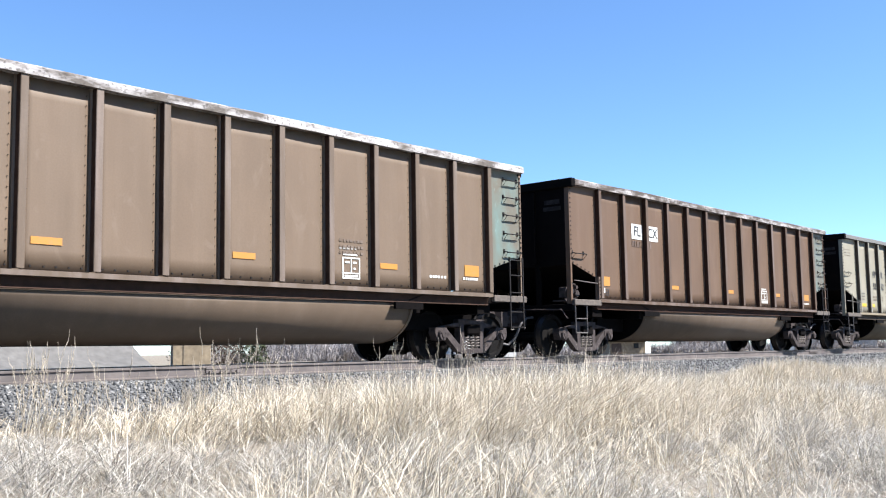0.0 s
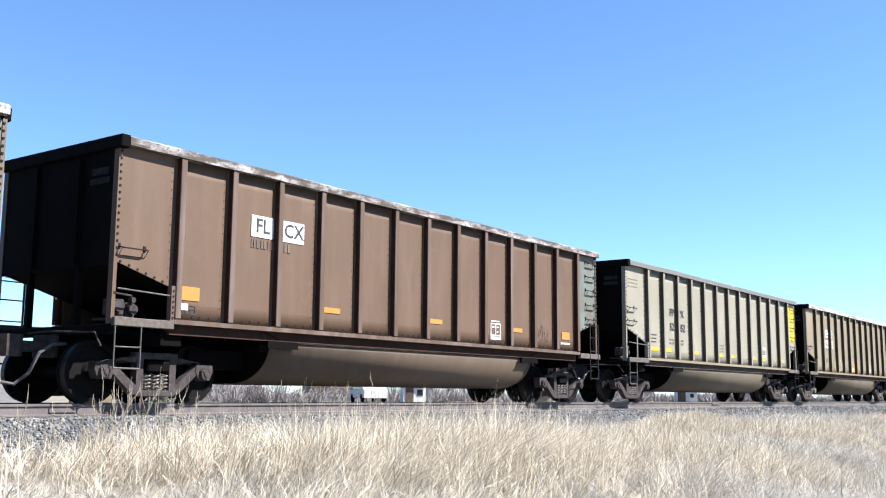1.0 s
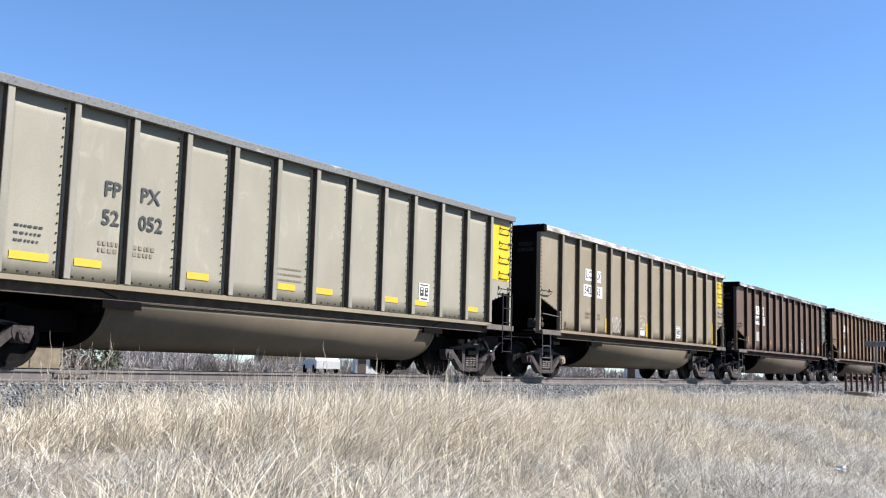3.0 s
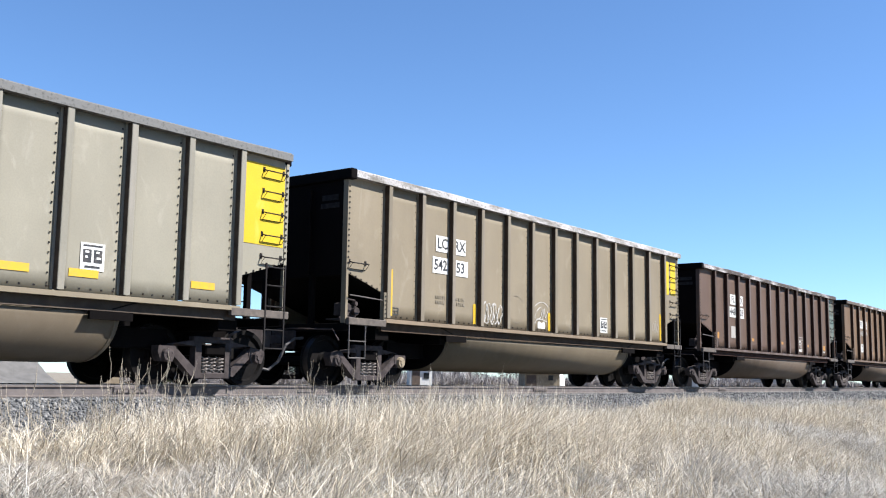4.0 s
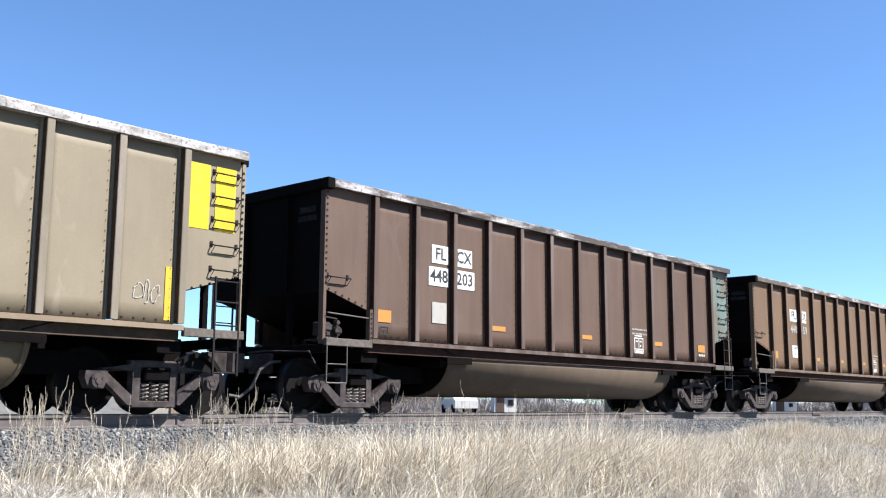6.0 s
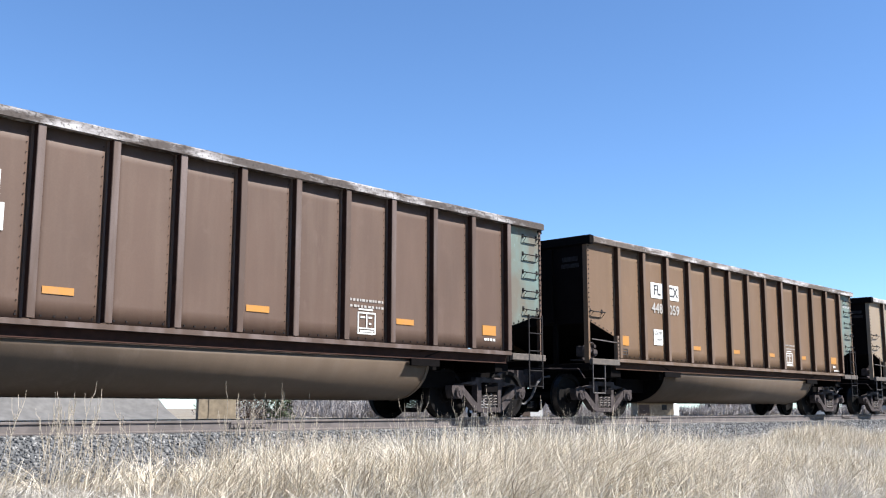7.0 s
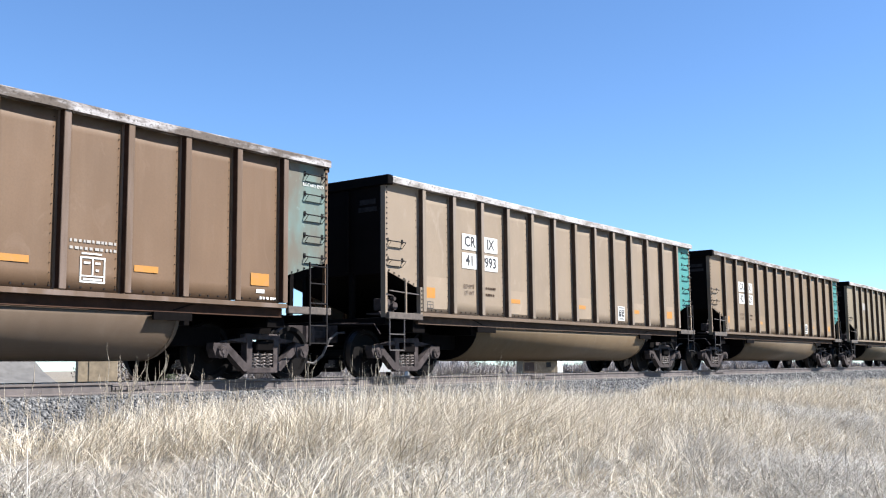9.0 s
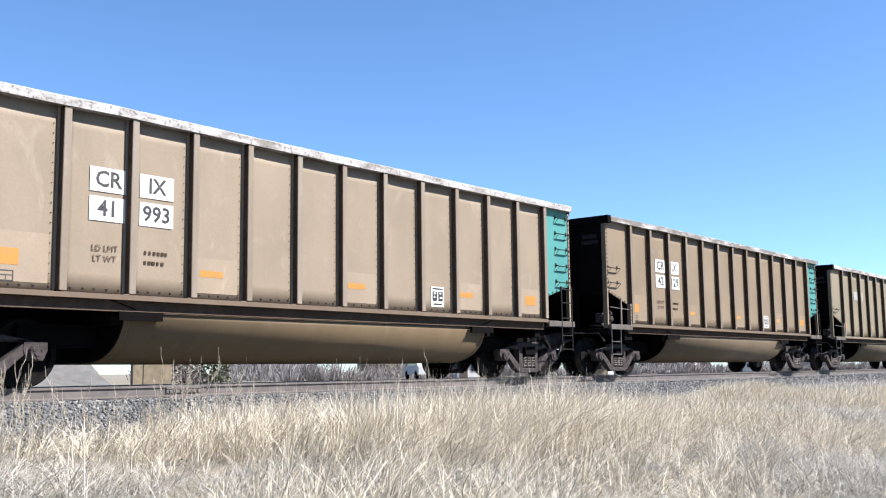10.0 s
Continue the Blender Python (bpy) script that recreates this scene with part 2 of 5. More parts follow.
def rod(bm, points, r, seg=6, taper=1.0):
    """A bent round bar through the points."""
    pts = [Vector(p) for p in points]
    rings = []
    for i, p in enumerate(pts):
        d = (pts[min(i + 1, len(pts) - 1)] - pts[max(i - 1, 0)]).normalized()
        u = d.cross(Vector((0.31, 0.17, 0.93))).normalized()
        w = d.cross(u)
        k = r * (1 + (taper - 1) * i / max(1, len(pts) - 1))
        rings.append([bm.verts.new(p + k * (math.cos(2 * math.pi * j / seg) * u + math.sin(2 * math.pi * j / seg) * w)) for j in range(seg)])
    for a, b in zip(rings, rings[1:]):
        for j in range(seg):
            bm.faces.new((a[j], a[(j + 1) % seg], b[(j + 1) % seg], b[j]))
    bm.faces.new(rings[0][::-1])
    bm.faces.new(rings[-1])


def disc(bm, c, r, y0, y1, seg=24, r1=None):
    """A round slab with its axis along y."""
    r1 = r if r1 is None else r1
    a = [bm.verts.new((c[0] + r * math.cos(2 * math.pi * i / seg), y0, c[1] + r * math.sin(2 * math.pi * i / seg))) for i in range(seg)]
    b = [bm.verts.new((c[0] + r1 * math.cos(2 * math.pi * i / seg), y1, c[1] + r1 * math.sin(2 * math.pi * i / seg))) for i in range(seg)]
    for i in range(seg):
        bm.faces.new((a[i], a[(i + 1) % seg], b[(i + 1) % seg], b[i]))
    bm.faces.new(a[::-1])
    bm.faces.new(b)


def mesh_from(name, bm, mats):
    bmesh.ops.recalc_face_normals(bm, faces=bm.faces)
    me = bpy.data.meshes.new(name)
    bm.to_mesh(me)
    bm.free()
    for m in mats if isinstance(mats, (list, tuple)) else [mats]:
        me.materials.append(m)
    return me


CACHE = {}


def shared(name, key, mat, build):
    """The mesh of an alike part, made once for each material."""
    k = (name, key, mat, PLAN["key"])
    if k not in CACHE:
        bm = bmesh.new()
        build(bm)
        CACHE[k] = mesh_from(name, bm, [M[i] for i in mat] if isinstance(mat, tuple) else M[mat])
    return CACHE[k]


def child(name, me, parent, m=None, label=""):
    ob = new(name, me)
    ob.parent = parent
    if m is not None:
        ob.matrix_basis = m
    return tagged(ob, label)


def part(name, bm, material, parent, label=""):
    return child(name, mesh_from(name, bm, M[material]), parent, None, label)


def lettering(text, size, mat):
    """A flat text as a mesh that stands upright and faces -y."""
    k = ("text", text, size, mat)
    if k not in CACHE:
        cu = bpy.data.curves.new("lettering", "FONT")
        cu.body, cu.size, cu.align_x, cu.align_y = text, size, "CENTER", "CENTER"
        cu.extrude = 0.001
        cu.offset = 0.022 * size if size > 0.2 else 0.0
        cu.resolution_u = 2
        ob = new("lettering", cu)
        me = bpy.data.meshes.new_from_object(ob)
        bpy.data.objects.remove(ob)
        me.transform(Matrix.Rotation(math.pi / 2, 4, "X"))
        me.materials.clear()
        me.materials.append(M[mat])
        me.name = "lettering"
        CACHE[k] = me
    return CACHE[k]


# ---- ground ----
def smooth(a, b, v):
    u = min(1.0, max(0.0, (v - a) / (b - a)))
    return u * u * (3 - 2 * u)


def ground_z(x, y):
    """The lie of the land: a slope up to the track, level land beyond it."""
    z = 0.80 * smooth(0.5, 10.2, y) * (0.55 + 0.45 * smooth(-2, 10.2, y))
    if y > 16.5:
        z = 0.80 + 0.15 * smooth(16.5, 60, y)
    near = 1 - smooth(60, 160, math.hypot(x, y))
    bump = 0.10 * noise.noise((x * 0.35, y * 0.35, 3.1)) + 0.05 * noise.noise((x * 1.1, y * 1.1, 7.7))
    flat = smooth(9.0, 10.2, y) * (1 - smooth(16.5, 18.5, y))
    return z + bump * near * (1 - flat)


def lines(*spans):
    out = []
    for a, b, step in spans:
        out += list(np.arange(a, b, step))
    return out + [spans[-1][1]]


def build_ground():
    xs = lines((-4000, -400, 600), (-400, -40, 40), (-40, -4, 4), (-4, 45, 0.45), (45, 110, 1.6), (110, 400, 20), (400, 4000, 400))
    ys = lines((-4000, -400, 600), (-400, -40, 40), (-40, -2, 4), (-2, 12, 0.35), (12, 24, 1), (24, 120, 6), (120, 400, 40), (400, 4000, 400))
    vs = [(x, y, ground_z(x, y)) for y in ys for x in xs]
    k = len(xs)
    fs = [(j * k + i, j * k + i + 1, (j + 1) * k + i + 1, (j + 1) * k + i) for j in range(len(ys) - 1) for i in range(k - 1)]
    me = bpy.data.meshes.new("ground")
    me.from_pydata(vs, [], fs)
    me.polygons.foreach_set("use_smooth", [True] * len(fs))
    me.materials.append(M["ground"])
    tagged(new("ground", me), "pale dry ground with matted dead grass", "ground", kind="structure")


build_ground()

BED = RAIL - 0.20    # top of the ballast between the ties


def build_ballast():
    bm = bmesh.new()
    prism(bm, [(9.0, 0.56), (11.75, BED), (15.3, BED), (17.6, 0.62)], "x", -400, 700)
    tagged(new("ballast_bed", mesh_from("ballast_bed", bm, M["ballast"])), "grey crushed-stone ballast bed under the track", "ballast", kind="structure")


build_ballast()


def build_track():
    track = tagged(new("railway_track"), "single railway track of rusty rails on pale ties", "railway track", kind="structure")
    h = RAIL
    for y in (TRACK_Y - 0.755, TRACK_Y + 0.755):
        bm = bmesh.new()
        prof = [(-0.075, -0.172), (0.075, -0.172), (0.075, -0.158), (0.012, -0.14), (0.012, -0.045), (0.036, -0.034), (0.036, -0.008), (0.03, -0.003), (-0.03, -0.003), (-0.036, -0.008), (-0.036, -0.034), (-0.012, -0.045), (-0.012, -0.14), (-0.075, -0.158)]
        prism(bm, [(y + u, h + v) for u, v in prof], "x", -400, 700)
        r = part("rail", bm, "rail", track)
        bm = bmesh.new()
        box(bm, -400, 700, y - 0.028, y + 0.028, h - 0.003, h)
        part("rail_head", bm, "railhead", r, "polished running surface")
    bm = bmesh.new()
    box(bm, -0.13, 0.13, -1.3, 1.3, -0.2, 0, 0.015)
    me = mesh_from("tie", bm, M["tie"])
    rng = random.Random(4)
    for i in range(280):
        child("tie", me, track, pose(-6 + 0.53 * i + rng.uniform(-0.03, 0.03), TRACK_Y + rng.uniform(-0.05, 0.05), h - 0.176 + rng.uniform(-0.006, 0.0), 0, 0, rng.uniform(-1, 1)))
    bm = bmesh.new()
    for dz in (-0.12, -0.062):
        box(bm, -0.32, 0.32, -0.04, -0.014, dz, dz + 0.05, 0.006)
    for i in range(6):
        box(bm, -0.27 + 0.1 * i, -0.235 + 0.1 * i, -0.06, -0.04, -0.105, -0.075)
    me = mesh_from("joint_bar", bm, M["rail"])
    for x in (9.4, 21.2, 33.0):
        child("joint_bar", me, track, pose(x, TRACK_Y - 0.755, h))


build_track()


# ---- coal cars ----
LEN = 14.55
SIDE = 1.60
Z_RIB0, Z_RIB1 = 1.26, 3.69
RIBS = []
RIB_W = 0.11
PLAN = {"key": "short"}


def set_plan(key, first, step, length):
    """Chooses the spacing of the ribs and the length of the cars built next."""
    global LEN, TRUCKS
    PLAN["key"], LEN = key, length
    RIBS[:] = [round(first + step * i, 3) for i in range(13)]
    TRUCKS = (1.14, length - 1.14)


SHEET = SIDE - 0.118          # outer face of the side sheets
TRUCKS = (1.14, 13.41)
WHEEL_R = 0.457


def panel_span(i):
    a = RIBS[i - 1] + RIB_W if i else 0.06
    b = RIBS[i] if i < 13 else LEN - 0.06
    return a, b


def slant(x):
    """Lower edge of the end bays: the slope sheet's line."""
    d = min(x, LEN - x)
    return 2.02 - 0.295 * d


def b_panel(width):
    def f(bm):
        k = 8
        rows = []
        for z in (Z_RIB0 - 0.02, Z_RIB0 + 0.25, Z_RIB1 - 0.25, Z_RIB1):
            d = 0.006 if Z_RIB0 + 0.1 < z < Z_RIB1 - 0.1 else 0.0
            rows.append([bm.verts.new((width * i / k, -SHEET + d * math.sin(math.pi * i / k) ** 0.6, z)) for i in range(k + 1)])
        back = [bm.verts.new((x, -SHEET + 0.03, z)) for x, z in ((0, Z_RIB0 - 0.02), (width, Z_RIB0 - 0.02), (width, Z_RIB1), (0, Z_RIB1))]
        for a, b in zip(rows, rows[1:]):
            for i in range(k):
                bm.faces.new((a[i], a[i + 1], b[i + 1], b[i])).smooth = True
        bm.faces.new(back[::-1])
        bm.faces.new([*rows[0], back[1], back[0]][::-1])
        bm.faces.new([*rows[-1], back[2], back[3]])
        bm.faces.new([*[q[0] for q in rows], back[3], back[0]])
        bm.faces.new([*[q[-1] for q in rows], back[2], back[1]][::-1])
    return f


def b_end_panel(bm):
    y0, y1 = -SHEET, -SHEET + 0.02
    prism(bm, [(0.02, slant(0.02)), (RIBS[0], slant(RIBS[0])), (RIBS[0], Z_RIB1), (0.02, Z_RIB1)], "y", y0, y1)


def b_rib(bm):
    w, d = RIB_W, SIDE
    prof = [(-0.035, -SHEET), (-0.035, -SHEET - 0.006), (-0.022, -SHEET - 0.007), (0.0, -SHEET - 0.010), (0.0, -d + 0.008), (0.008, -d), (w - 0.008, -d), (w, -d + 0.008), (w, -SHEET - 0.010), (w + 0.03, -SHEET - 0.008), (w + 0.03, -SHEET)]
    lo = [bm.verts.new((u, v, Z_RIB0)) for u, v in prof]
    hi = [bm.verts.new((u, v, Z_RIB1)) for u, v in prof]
    # Both flanks take the dark tone, so their shade is in the colour.
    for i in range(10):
        # Outer strip of the left flange is pale, a painted highlight.
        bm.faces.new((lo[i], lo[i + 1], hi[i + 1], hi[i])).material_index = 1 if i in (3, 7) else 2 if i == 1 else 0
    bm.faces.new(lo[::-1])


def b_chord(bm):
    prof = [(-SIDE - 0.02, 3.688), (-SIDE - 0.02, 3.80), (-SIDE + 0.03, 3.83), (-SIDE + 0.16, 3.83), (-SIDE + 0.18, 3.80), (-SIDE + 0.18, 3.688)]
    k = 16
    rng = random.Random(8)
    rings = []
    for i in range(k + 1):
        x = 0.10 + (LEN - 0.14) * i / k
        dz, dy = rng.uniform(-0.008, 0.008), rng.uniform(-0.008, 0.008)
        rings.append([bm.verts.new((x, u + dy, v + dz)) for u, v in prof])
    for a, b in zip(rings, rings[1:]):
        for j in range(6):
            bm.faces.new((a[j], a[(j + 1) % 6], b[(j + 1) % 6], b[j]))
    bm.faces.new(rings[0][::-1])
    bm.faces.new(rings[-1])


def b_lip(bm):
    """The pale lip under the sheets."""
    prof = [(-SIDE + 0.26, 1.172), (-SIDE + 0.015, 1.172), (-SIDE + 0.015, 1.240), (-SIDE + 0.10, 1.25), (-SIDE + 0.26, 1.25)]
    prism(bm, prof, "x", RIBS[0], RIBS[-1] + RIB_W)


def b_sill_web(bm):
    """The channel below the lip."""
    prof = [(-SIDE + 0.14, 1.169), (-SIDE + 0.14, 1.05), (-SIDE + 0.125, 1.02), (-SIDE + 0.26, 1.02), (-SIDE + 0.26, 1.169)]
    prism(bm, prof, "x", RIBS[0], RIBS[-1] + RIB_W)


def b_bay_sill(bm):
    box(bm, 0.0, RIBS[0] - 0.004, -SIDE + 0.01, -SIDE + 0.09, 1.09, 1.215, 0.008)


def b_corner(bm):
    prism(bm, [(0.0, -SHEET - 0.014), (0.06, -SHEET - 0.014), (0.06, -SHEET - 0.004), (0.012, -SHEET - 0.004), (0.012, -SHEET + 0.10), (0.0, -SHEET + 0.10)][::-1], "x", 0, 1)
    for v in bm.verts:
        x, y, z = v.co
        v.co = (y, z, 1.09 + (3.66 - 1.09) * x)


def b_rivets(bm):
    rng = random.Random(2)

    def knob(x, y, z, r=0.014):
        box(bm, x - r, x + r, y - 0.012, y, z - r, z + r)
    for e in (0.04, LEN - 0.04):
        for i in range(16):
            knob(e, -SHEET - 0.014, 2.1 + 0.1 * i)
    for i in range(6):
        for e in (0.12 + 0.15 * i, LEN - 0.12 - 0.15 * i):
            knob(e, -SHEET, slant(e) + 0.03)
    for i in range(1, 13):
        a, b = panel_span(i)
        for j in range(5):
            knob(a + 0.1 + (b - a - 0.2) * j / 4 + rng.uniform(-0.02, 0.02), -SHEET, 1.30, 0.012)
    for e in (RIBS[0] - 0.035,):
        for i in range(6):
            knob(e, -SIDE + 0.02, 1.26 + 0.08 * i, 0.012)


def b_bay_plate(bm):
    box(bm, RIBS[0] - 0.07, RIBS[0], -SIDE + 0.02, -SHEET, 1.215, slant(RIBS[0]) + 0.02)


def b_endsheet(bm):
    box(bm, 0.012, 0.035, -SIDE + 0.14, SIDE - 0.14, slant(0.0) - 0.06, 3.66)


def b_stiffener(bm):
    box(bm, -0.04, 0.010, -0.05, 0.05, slant(0), 3.6)


def b_end_chord(bm):
    box(bm, -0.06, 0.096, -SIDE - 0.018, SIDE - 0.11, 3.64, 3.825, 0.012)


def b_slope(bm):
    x1 = 3.3
    prism(bm, [(0.03, slant(0.03)), (0.03, slant(0.03) + 0.02), (x1, 2.02 - 0.295 * x1 + 0.02), (x1, 2.02 - 0.295 * x1)], "y", -SHEET + 0.02, SHEET - 0.02)


def b_end_frame(bm):
    """End sill, bolster and stub of the centre sill."""
    box(bm, -0.02, 0.13, -SIDE + 0.1, SIDE - 0.1, 0.98, 1.12, 0.01)
    box(bm, 0.13, 3.3, -0.36, 0.36, 0.72, 1.05)
    box(bm, 0.95, 1.33, -SIDE + 0.2, SIDE - 0.2, 0.86, 1.06)
    box(bm, 2.95, 3.12, -SIDE + 0.2, SIDE - 0.2, 0.84, 1.04)
    for y in (-0.62, 0.62):
        box(bm, 0.0, 0.09, y - 0.045, y + 0.045, 1.12, slant(0.05))
    box(bm, 3.0, 3.7, -SIDE + 0.07, -SIDE + 0.12, 0.90, 1.02)
    box(bm, 3.0, 3.7, SIDE - 0.12, SIDE - 0.07, 0.90, 1.02)
    box(bm, 1.9, 3.05, -0.9, 0.9, 0.55, 0.85)
    # Plate added to close the sky gap below the slope sheet.
    box(bm, 1.06, 3.3, -SIDE + 0.2, SIDE - 0.2, 1.062, 1.09)


def tub_profile(inset=0.0, n=14):
    """Half of the tub's section, from the near lip down to the flat of the bottom."""
    w, b = 0.90, 0.69
    out = []
    for i in range(n + 1):
        a = 0.5 * math.pi * i / n
        out.append((-(SIDE - 0.17 - w) - (w - inset) * math.cos(a), 1.01 - (b - inset) * math.sin(a)))
    return out


def b_tub(bm):
    half = tub_profile()
    prism(bm, half + [(-y, z) for y, z in half[::-1]], "x", 3.15, LEN - 3.15)
    for f in bm.faces:
        f.smooth = len(f.verts) == 4 and abs(f.calc_center_median().z - 1.01) > 0.001


def b_tub_end(bm):
    half = tub_profile(0.015)
    prism(bm, half + [(-y, z) for y, z in half[::-1]], "x", 0, 0.03)


def b_tub_seam(bm):
    rod(bm, [(0, y - 0.002, z - 0.002) for y, z in tub_profile()], 0.012, 5)


def b_grab(bm):
    y = -SHEET
    r, o, w = 0.011, 0.10, 0.44
    rod(bm, [(0, y, 0.03), (0, y - o, 0.0), (0.02, y - o - 0.01, -0.0), (w - 0.02, y - o - 0.01, 0), (w, y - o, 0), (w, y, 0.03)], r)
    box(bm, -0.022, 0.022, y - 0.015, y, -0.01, 0.07)
    box(bm, w - 0.022, w + 0.022, y - 0.015, y, -0.01, 0.07)
    rod(bm, [(0, y - o, 0.0), (0, y - 0.01, -0.10), (w, y - 0.01, -0.10), (w, y - o, 0.0)], 0.006, 4)


def b_ladder(bm):
    """Lower ladder beside the end, two rails and three rungs."""
    y = -SIDE + 0.005
    for x in (0.0, 0.42):
        box(bm, x - 0.014, x + 0.014, y, y + 0.025, 0.56, 1.98)
    for z in (0.60, 0.9, 1.28, 1.62, 1.92):
        rod(bm, [(0, y + 0.01, z), (0.42, y + 0.01, z)], 0.012)


def b_stirrup(bm):
    y = -SIDE + 0.03
    rod(bm, [(0, y, 1.12), (0, y, 0.52), (0.0, y, 0.50), (0.44, y, 0.50), (0.44, y, 0.52), (0.44, y, 1.12)], 0.013)
    rod(bm, [(0, y, 0.80), (0.44, y, 0.80)], 0.010)


def b_crossbar(bm):
    rod(bm, [(0.05, -SIDE + 0.05, 1.62), (RIBS[0], -SIDE + 0.05, 1.58)], 0.012)


def b_mid_post(bm):
    box(bm, 0.52, 0.56, -SIDE + 0.03, -SIDE + 0.06, 1.2, slant(0.54))


def b_valve(bm):
    """Air-brake valve, its pipe bracket and lines on the end platform."""
    y = -SIDE + 0.35
    box(bm, 0.16, 0.40, y, y + 0.2, 1.26, 1.50, 0.02)
    disc(bm, (0.26, 1.40), 0.09, y - 0.08, y, 12)
    disc(bm, (0.52, 1.36), 0.075, y - 0.06, y + 0.1, 12)
    box(bm, 0.44, 0.60, y + 0.02, y + 0.16, 1.22, 1.47, 0.02)
    disc(bm, (0.52, 1.50), 0.04, y - 0.05, y + 0.05, 8)
    rod(bm, [(0.1, y, 1.22), (0.3, y - 0.03, 1.24), (0.7, y, 1.22), (0.95, y + 0.05, 1.1)], 0.018)
    rod(bm, [(0.18, y - 0.02, 1.5), (0.2, y - 0.02, 1.58), (0.5, y - 0.02, 1.56), (0.56, y, 1.46)], 0.014)
    box(bm, 0.08, 0.98, y - 0.05, y + 0.3, 1.185, 1.215)


def b_coupler(bm):
    box(bm, -0.5, 0.1, -0.09, 0.09, 0.74, 0.90, 0.02)
    prism(bm, [(-0.81, -0.06), (-0.74, -0.17), (-0.55, -0.19), (-0.45, -0.10), (-0.45, 0.10), (-0.6, 0.14), (-0.72, 0.20), (-0.79, 0.12), (-0.70, 0.03)], "y", 0.67, 0.98)
    for v in bm.verts:
        if abs(v.co.y) > 0.5:
            v.co = (v.co.x, v.co.z, v.co.y)
    box(bm, -0.06, 0.0, -0.3, 0.3, 0.66, 1.0, 0.01)
    rod(bm, [(-0.35, -0.05, 1.0), (-0.35, -0.5, 1.02), (-0.1, -1.3, 1.0), (-0.1, -1.45, 0.8)], 0.014)


def b_hose(bm):
    rod(bm, [(0.02, -0.45, 0.86), (-0.2, -0.45, 0.84), (-0.38, -0.42, 0.72), (-0.5, -0.36, 0.42), (-0.66, -0.28, 0.27), (-0.81, -0.2, 0.30)], 0.026, 7)


def b_side_frame(bm):
    """One cast truck side: arched top, two pedestals, spring window."""
    y0, y1 = -1.10, -0.96
    for s in (-1, 1):
        a = 0.91 * s
        prism(bm, [(a - 0.16, 0.60), (a + 0.16, 0.60), (a + 0.17, 0.50), (a + 0.11, 0.36), (a - 0.11, 0.36), (a - 0.17, 0.50)], "y", y0 - 0.01, y1 + 0.02)
        prism(bm, [(0.80 * s, 0.62), (0.90 * s, 0.56), (0.42 * s, 0.14), (0.28 * s, 0.14), (0.26 * s, 0.22), (0.40 * s, 0.30)], "y", y0, y1)
        prism(bm, [(0.78 * s, 0.64), (0.92 * s, 0.60), (0.36 * s, 0.70), (0.28 * s, 0.60)], "y", y0 + 0.01, y1)
        prism(bm, [(0.24 * s, 0.14), (0.36 * s, 0.14), (0.36 * s, 0.70), (0.24 * s, 0.70)], "y", y0, y1)
    box(bm, -0.36, 0.36, y0, y1, 0.10, 0.20, 0.015)
    box(bm, -0.40, 0.40, y0, y1, 0.66, 0.76, 0.015)


def b_cap(bm):
    disc(bm, (0, 0.46), 0.095, -1.165, -1.09, 14, 0.115)
    disc(bm, (0, 0.46), 0.045, -1.18, -1.165, 8)
    for i in range(3):
        a = 2 * math.pi * i / 3 + 0.5
        box(bm, 0.065 * math.cos(a) - 0.012, 0.065 * math.cos(a) + 0.012, -1.178, -1.165, 0.46 + 0.065 * math.sin(a) - 0.012, 0.46 + 0.065 * math.sin(a) + 0.012)


def b_springs(bm):
    pts = []
    for i in range(37):
        a = 2 * math.pi * i / 8
        pts.append((0.062 * math.cos(a), -1.06 + 0.062 * math.sin(a), 0.21 + 0.24 * i / 36))
    rod(bm, pts, 0.013, 4)


def b_bolster(bm):
    box(bm, -0.2, 0.2, -1.16, 1.16, 0.47, 0.63, 0.02)
    box(bm, -0.2, 0.2, -0.45, 0.45, 0.55, 0.74, 0.02)
    for y in (-0.72, 0.72):
        rod(bm, [(-0.75, y, 0.38), (0.75, y, 0.38)], 0.03)
        box(bm, -0.46, -0.38, y - 0.06, y + 0.06, 0.28, 0.50)
        box(bm, 0.38, 0.46, y - 0.06, y + 0.06, 0.28, 0.50)


def b_wheelset(bm):
    """Axle and two wheels, about the axle's own centre."""
    disc(bm, (0, 0), 0.085, -1.05, 1.05, 12)
    for s in (-1, 1):
        y = 0.755 * s
        o = s * 0.07
        seg = 32
        prof = [(0.085, 0.06), (0.14, 0.075), (0.17, 0.03), (0.36, 0.02), (0.385, 0.068), (WHEEL_R, 0.066), (WHEEL_R, -0.06), (WHEEL_R + 0.025, -0.075), (WHEEL_R + 0.02, -0.10), (0.385, -0.10), (0.36, -0.04), (0.17, -0.03), (0.14, -0.10), (0.085, -0.09)]
        rings = [[bm.verts.new((r * math.cos(2 * math.pi * i / seg), y + s * w, r * math.sin(2 * math.pi * i / seg))) for i in range(seg)] for r, w in prof]
        for a, b in zip(rings, rings[1:]):
            for i in range(seg):
                f = bm.faces.new((a[i], a[(i + 1) % seg], b[(i + 1) % seg], b[i]))
                if a is rings[5]:
                    f.material_index = 1


def wheelset_mesh():
    if "wheelset" not in CACHE:
        bm = bmesh.new()
        b_wheelset(bm)
        CACHE["wheelset"] = mesh_from("wheelset", bm, [M["wheel"], M["tread"]])
    return CACHE["wheelset"]


WHEELS, CARS = [], []
MIRROR = Matrix.Rotation(math.pi, 4, "Z")


